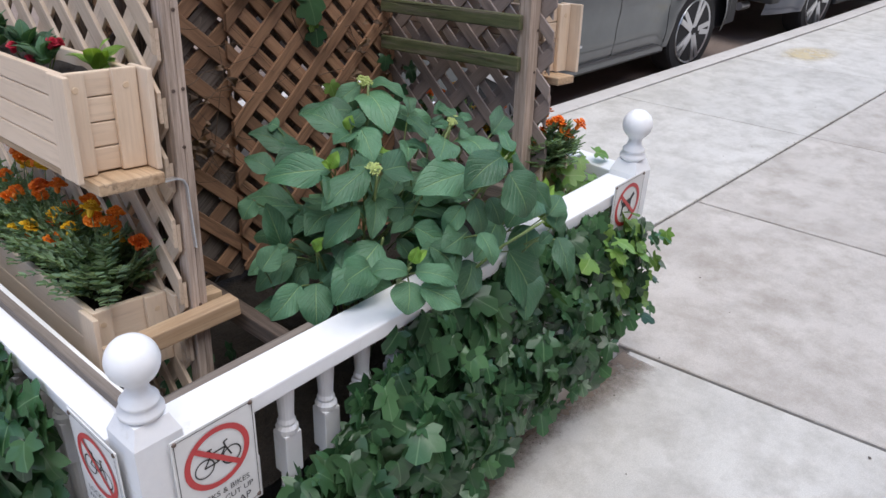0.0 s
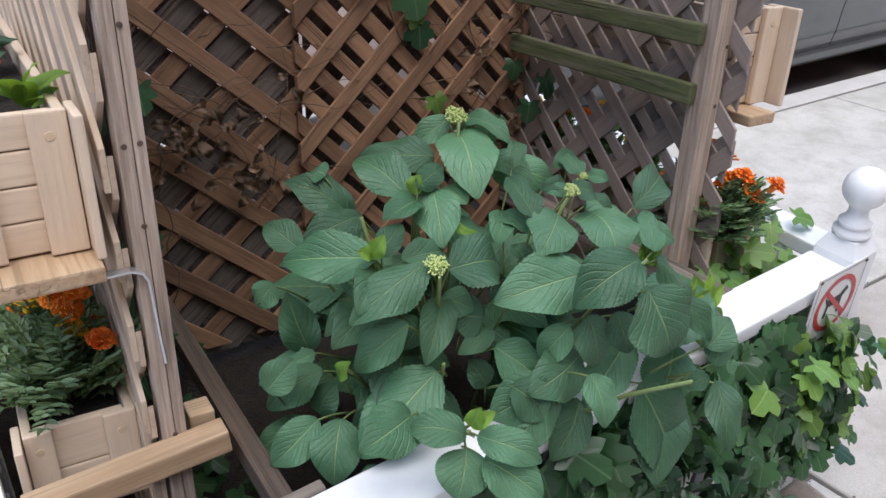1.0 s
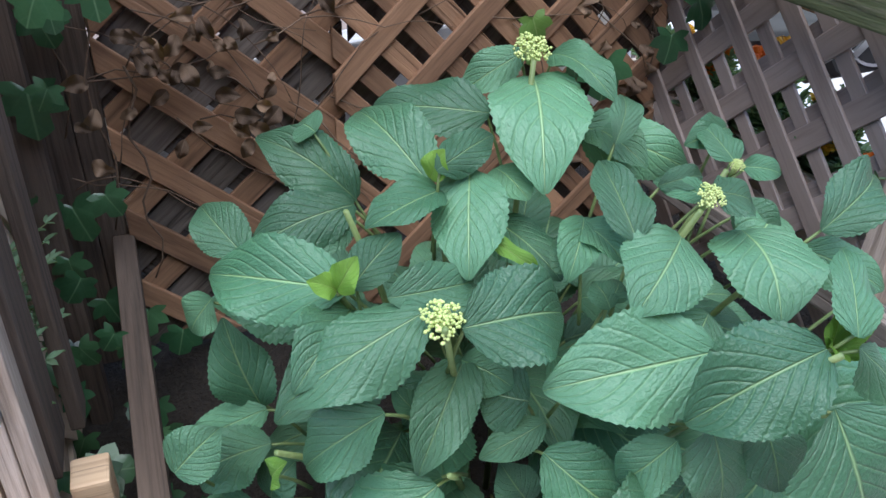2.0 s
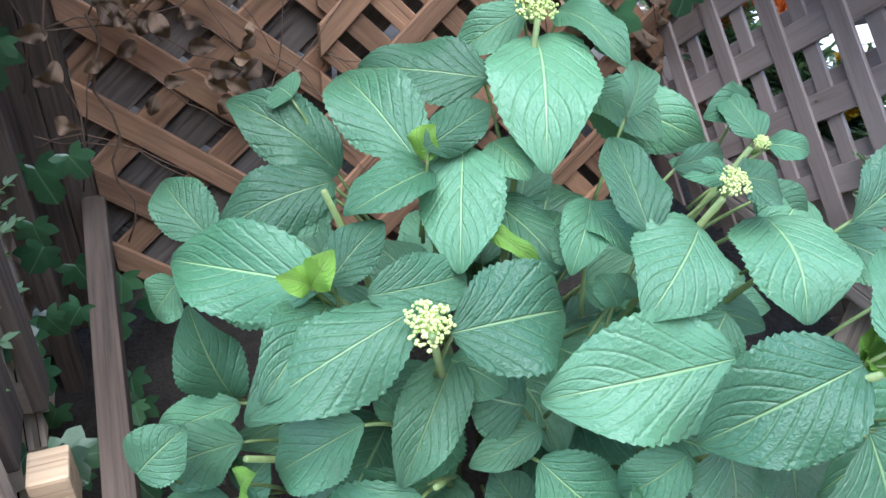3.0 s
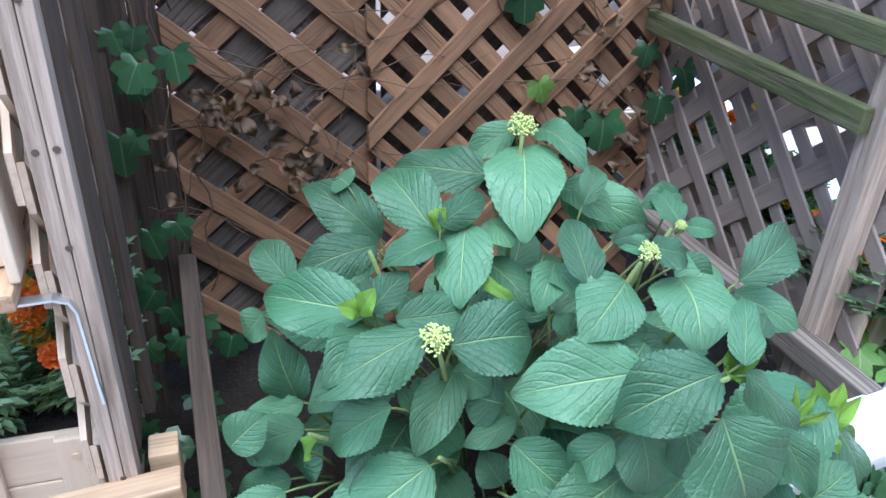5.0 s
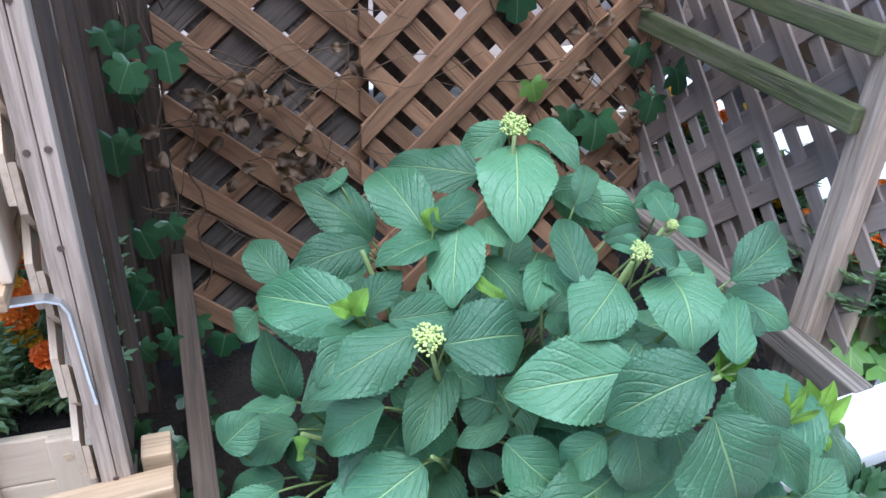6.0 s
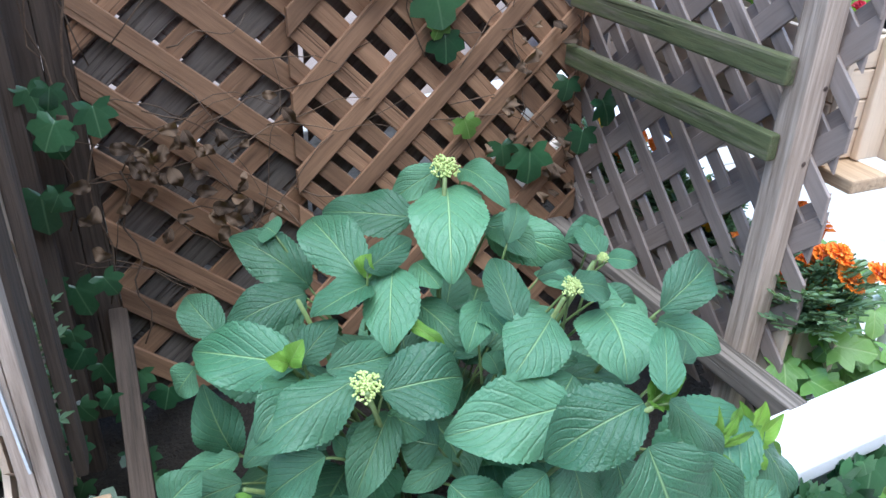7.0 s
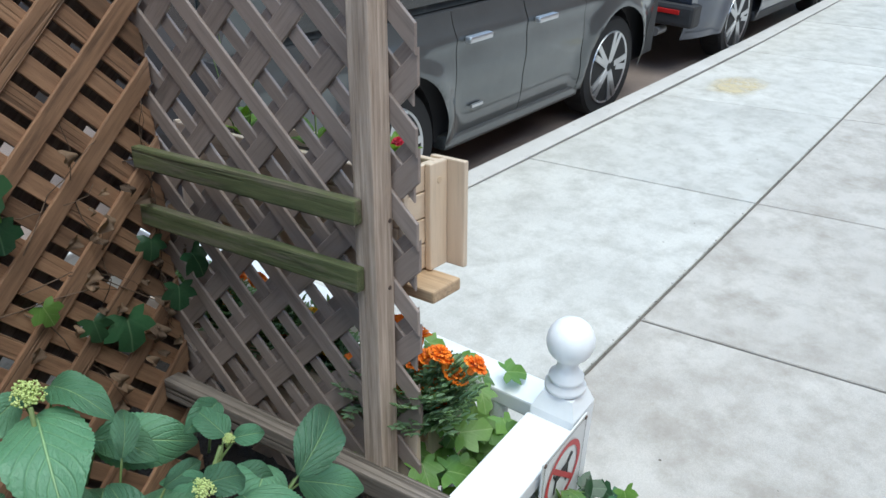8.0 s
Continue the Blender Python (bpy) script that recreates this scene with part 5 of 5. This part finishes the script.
def marigold(m, seed, heads, spread_=0.095, high=0.13, fronds=62, lean_y=0.0):
    r = random.Random(seed)
    top = thing("marigold_plant", "bushy marigold with feathery leaves and orange and yellow blossoms" if heads else "bushy marigold with feathery grey-green leaves", "flower", "marigolds in the planter boxes", m=m)
    poses, bm = [], bmesh.new()
    for k in range(fronds):
        a, lean = r.uniform(0, 2 * math.pi), r.uniform(0.1, 1.0)
        tip = Vector((math.cos(a) * spread_ * lean, math.sin(a) * spread_ * lean * 1.1, high * r.uniform(0.35, 1.0) * (1.12 - 0.5 * lean)))
        tip.y += lean_y * tip.z / high
        base = Vector((tip.x * 0.25, tip.y * 0.25, tip.z * 0.25))
        d = (tip - base).normalized()
        pts = arc(base, tip, 0.012, 5)
        tube(bm, pts, 0.0012, 0.0007, 4)
        side = d.cross(Vector((0, 0, 1))).normalized()
        for j in range(1, 6):
            for s in (1, -1):
                q = pts[j]
                n = 0.031 * (1.1 - 0.10 * j) * r.uniform(0.8, 1.2)
                w = (side * s * 0.8 + d * 0.55 + Vector((0, 0, r.uniform(-0.1, 0.3)))).normalized()
                poses.append(leaf_pose(q, q + w * n, (r.uniform(-0.3, 0.3), r.uniform(-0.3, 0.3), 1), n * 0.42))
        poses.append(leaf_pose(tip, tip + d * 0.022, (0, -0.2, 1), 0.009))
    part("stem", bm, M_stem, top, smooth=True)
    tagged(put("foliage", spread([leaflet], poses, "foliage", M_marigold_leaf), top), kind="stuff")
    for x, y, z, k in heads:
        put("blossom", BLOSSOM[k], top, ("orange blossom", "yellow blossom", "rust-red blossom", "orange blossom", "yellow blossom")[k], pose(x, y, z, r.uniform(5, 35), r.uniform(-25, 15), r.uniform(0, 90)))
        part("flower_stalk", tube(bmesh.new(), arc((x * 0.3, y * 0.3, 0.02), (x, y, z), 0.0, 3), 0.0016, 0.0013, 5), M_stem, top, smooth=True)


def in_box(key, x, y, z):
    return BOX[key] @ pose(x, y, z)


HEADS = [(-0.14, 0.181, 0.216, 1), (-0.13, 0.195, 0.186, 0), (-0.12, 0.140, 0.188, 0), (-0.15, 0.392, 0.128, 2), (-0.12, 0.131, 0.156, 1), (-0.085, 0.090, 0.150, 2),
         (-0.19, 0.562, 0.070, 1), (-0.18, 0.469, 0.082, 3), (-0.14, 0.574, 0.245, 0), (-0.14, 0.501, 0.162, 3), (-0.14, 0.302, 0.185, 2), (-0.10, 0.722, 0.187, 1),
         (-0.08, 0.230, 0.100, 2), (-0.10, 0.150, 0.205, 3), (-0.16, 0.35, 0.16, 4), (-0.12, 0.43, 0.20, 0), (-0.10, 0.64, 0.21, 3), (-0.17, 0.66, 0.12, 0), (-0.14, 0.76, 0.15, 3), (-0.09, 0.33, 0.15, 4),
         (-0.17, 0.24, 0.16, 4), (-0.18, 0.33, 0.11, 0), (-0.11, 0.27, 0.20, 0), (-0.20, 0.42, 0.12, 1), (-0.15, 0.46, 0.20, 2), (-0.11, 0.52, 0.23, 1), (-0.17, 0.58, 0.16, 3), (-0.13, 0.68, 0.24, 2)]
for k, y in enumerate((0.10, 0.24, 0.37, 0.51, 0.65, 0.78)):
    mine = [(u + 0.138, v - 0.048 - y, w - 0.018 + 0.035 * y, c) for u, v, w, c in HEADS if abs(v - 0.048 - y) <= (0.07 if k else 0.08)]
    marigold(in_box("left_low", 0.0, y, 0.13), k + 1, mine, 0.135, 0.185 if k < 2 else 0.165, 130)
marigold(in_box("right_low", -0.02, 0.010, 0.095), 7, [(-0.005, -0.015, 0.140, 0), (0.004, -0.070, 0.163, 3), (-0.015, -0.020, 0.100, 0), (0.012, -0.035, 0.110, 0), (0.004, -0.130, 0.180, 0), (-0.02, 0.010, 0.090, 2), (0.0, -0.050, 0.090, 0), (0.008, -0.010, 0.197, 3), (0.004, -0.055, 0.175, 0), (0.004, -0.030, 0.160, 0), (0.006, -0.090, 0.140, 0)], 0.085, 0.175, 150, -0.085)
marigold(in_box("right_low", -0.02, 0.11, 0.095), 8, [(-0.01, -0.075, 0.215, 0), (0.0, -0.095, 0.187, 4), (0.02, -0.03, 0.165, 1), (-0.03, 0.02, 0.115, 0)], 0.085, 0.175, 110, -0.03)
marigold(in_box("right_low", 0.0, 0.25, 0.100), 9, [(0.0, -0.05, 0.175, 0), (-0.02, 0.03, 0.145, 1), (-0.03, -0.02, 0.095, 4)], 0.085, 0.17, 100)
marigold(in_box("right_low", 0.0, 0.40, 0.100), 10, [(0.0, 0.0, 0.200, 1), (0.0, 0.06, 0.165, 0), (-0.02, -0.04, 0.075, 2), (-0.03, 0.03, 0.125, 4)], 0.085, 0.175, 100)
marigold(in_box("right_low", 0.0, 0.55, 0.100), 11, [(0.0, -0.02, 0.160, 0), (0.02, 0.03, 0.185, 4), (-0.02, 0.0, 0.105, 3)], 0.085, 0.17, 100)
marigold(in_box("right_low", 0.0, 0.70, 0.100), 12, [(0.0, 0.05, 0.095, 2), (0.0, -0.03, 0.145, 1)], 0.085, 0.15, 80)

round_leaf = [ovate(s + 40, M_young, 0.05, 0.12, 0.25, 0.01) for s in range(2)]
dark_leaf = [ovate(s + 50, M_leaf, 0.05, 0.12, 0.25, 0.01) for s in range(2)]
M_petal_white = surface("white_petal", (0.70, 0.68, 0.66), (0.80, 0.78, 0.77), 0.6, 120, 20, (1, 1, 1), 0.2, 0.001, 0.1)
RED = [blossom_mesh(9, M_petal_red, 0.012), blossom_mesh(10, M_petal_white, 0.022)]


def bedding(m, seed, leaves, n, bright, heads, white=()):
    """A small bedding plant: a rosette of rounded leaves and crimson heads."""
    r = random.Random(seed)
    top = thing("bedding_plant", "small bedding plant with rounded leaves" + (" and crimson flowers" if heads else ""), "flower", "bedding plants in the planter boxes", m=m)
    for k in range(n):
        a, e = k * 2.4, r.uniform(0.3, 1.2)
        d = Vector((math.cos(a) * math.cos(e), math.sin(a) * math.cos(e), math.sin(e)))
        s = r.uniform(0.035, 0.06)
        p = d * 0.012 + Vector((0, 0, 0.01 + 0.03 * r.random()))
        put("leaf", leaves[k % 2], top, m=leaf_pose(p, p + d * s, (0.05, -0.1, 1.0), s * 0.62))
    for x, y, z in heads:
        pale = (x, y, z) in white
        put("blossom", RED[1 if pale else 0], top, "white blossom" if pale else "crimson blossom", pose(x, y, z, r.uniform(-20, 40), r.uniform(-30, 30), 0))
        part("flower_stalk", tube(bmesh.new(), [(x * 0.2, y * 0.2, 0.0), (x, y, z)], 0.0015, 0.0012, 5), M_stem, top, smooth=True)


bedding(in_box("left_high", 0.03, 0.085, 0.155), 1, round_leaf, 11, True, ())
bedding(in_box("left_high", -0.02, 0.20, 0.155), 2, dark_leaf, 12, False, ((0.01, -0.02, 0.065), (0.03, 0.0, 0.06), (-0.02, 0.02, 0.03), (-0.03, -0.03, 0.015)))
bedding(in_box("left_high", 0.0, 0.36, 0.155), 3, dark_leaf, 14, False, ((-0.03, -0.02, 0.04),))
bedding(in_box("left_high", 0.0, 0.52, 0.155), 4, dark_leaf, 20, False, ((-0.03, 0.0, 0.02),), ((-0.03, 0.0, 0.02),))
bedding(in_box("left_high", 0.0, 0.64, 0.155), 5, dark_leaf, 22, False, ((0.0, 0.0, 0.075), (0.0, -0.02, 0.02)), ((0.0, -0.02, 0.02),))
bedding(in_box("right_high", 0.0, 0.06, 0.160), 6, round_leaf, 9, True, ((0.0, 0.0, 0.065), (0.02, 0.02, 0.055), (-0.02, 0.02, 0.06)))
bedding(in_box("right_high", 0.0, 0.26, 0.160), 7, round_leaf, 12, True, ((0.0, 0.0, 0.11), (0.03, 0.03, 0.09)))
bedding(in_box("right_high", 0.0, 0.47, 0.160), 8, round_leaf, 12, True, ((0.0, 0.05, 0.22), (0.02, -0.04, 0.20), (0.0, 0.1, 0.24)))

# ---- soil crumbs along the fence foot, specks on the pavement ----
r = random.Random(21)
vs, fs = [], []


def crumb(x, y, size):
    o = len(vs)
    a = r.uniform(0, 3)
    for k in range(5):
        q = size * r.uniform(0.6, 1.2)
        vs.append((x + q * math.cos(a + k * 1.2566), y + q * math.sin(a + k * 1.2566), 0.0025))
    vs.append((x, y, 0.004 + size * r.uniform(0.3, 0.8)))
    for k in range(5):
        fs.append((o + k, o + (k + 1) % 5, o + 5))


for k in range(420):
    crumb(r.uniform(1.0, 2.68), YF - 0.05 - abs(r.gauss(0, 0.03)), r.uniform(0.0012, 0.0035))
for k in range(34):
    crumb(r.uniform(1.8, 8.0), r.uniform(0.3, 3.1) if k % 2 else r.uniform(0.5, 1.9), r.uniform(0.002, 0.0065))
for k in range(120):
    x = r.uniform(2.7, 8.5)
    crumb(x, long_joint(x) + r.gauss(0, 0.010), r.uniform(0.0015, 0.0045))


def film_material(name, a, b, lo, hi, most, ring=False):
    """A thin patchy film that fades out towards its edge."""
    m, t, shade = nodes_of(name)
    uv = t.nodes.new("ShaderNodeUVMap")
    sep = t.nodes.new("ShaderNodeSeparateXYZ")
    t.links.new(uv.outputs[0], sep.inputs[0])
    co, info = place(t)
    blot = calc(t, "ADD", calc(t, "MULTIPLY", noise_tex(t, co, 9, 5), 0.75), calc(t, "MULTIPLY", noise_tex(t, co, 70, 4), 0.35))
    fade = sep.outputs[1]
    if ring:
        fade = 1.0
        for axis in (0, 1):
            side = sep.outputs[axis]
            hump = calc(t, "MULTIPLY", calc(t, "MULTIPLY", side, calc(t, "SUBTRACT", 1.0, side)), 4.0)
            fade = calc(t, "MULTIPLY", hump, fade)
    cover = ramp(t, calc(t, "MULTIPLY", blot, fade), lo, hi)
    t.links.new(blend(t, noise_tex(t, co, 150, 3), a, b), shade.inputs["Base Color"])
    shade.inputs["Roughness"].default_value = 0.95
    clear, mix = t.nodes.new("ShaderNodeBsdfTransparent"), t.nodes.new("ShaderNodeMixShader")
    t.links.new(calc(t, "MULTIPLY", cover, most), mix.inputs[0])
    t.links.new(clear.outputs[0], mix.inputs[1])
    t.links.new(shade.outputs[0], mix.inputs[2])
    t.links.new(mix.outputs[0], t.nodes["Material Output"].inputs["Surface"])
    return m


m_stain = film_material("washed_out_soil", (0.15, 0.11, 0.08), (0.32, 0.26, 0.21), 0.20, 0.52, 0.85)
m_mark = film_material("faded_yellow_film", (0.60, 0.47, 0.22), (0.62, 0.53, 0.34), 0.24, 0.55, 0.55, True)
mark = sheet("paint_mark", 4, 8, lambda u, v: (7.42 + 0.42 * u, 2.14 + 0.52 * v - 0.05 * u, 0.0045), m_mark)
tagged(put("paint_mark", mark), "faded yellow paint patch on the pavement", "paint mark")
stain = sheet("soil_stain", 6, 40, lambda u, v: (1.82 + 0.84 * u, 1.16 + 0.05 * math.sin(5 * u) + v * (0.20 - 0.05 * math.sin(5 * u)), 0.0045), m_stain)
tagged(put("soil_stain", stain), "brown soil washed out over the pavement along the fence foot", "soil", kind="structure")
me = bpy.data.meshes.new("grit")
me.from_pydata(vs, [], fs)
me.materials.append(M_joint)
tagged(put("grit", me), "dark soil crumbs and grit on the pavement", "grit", kind="stuff")
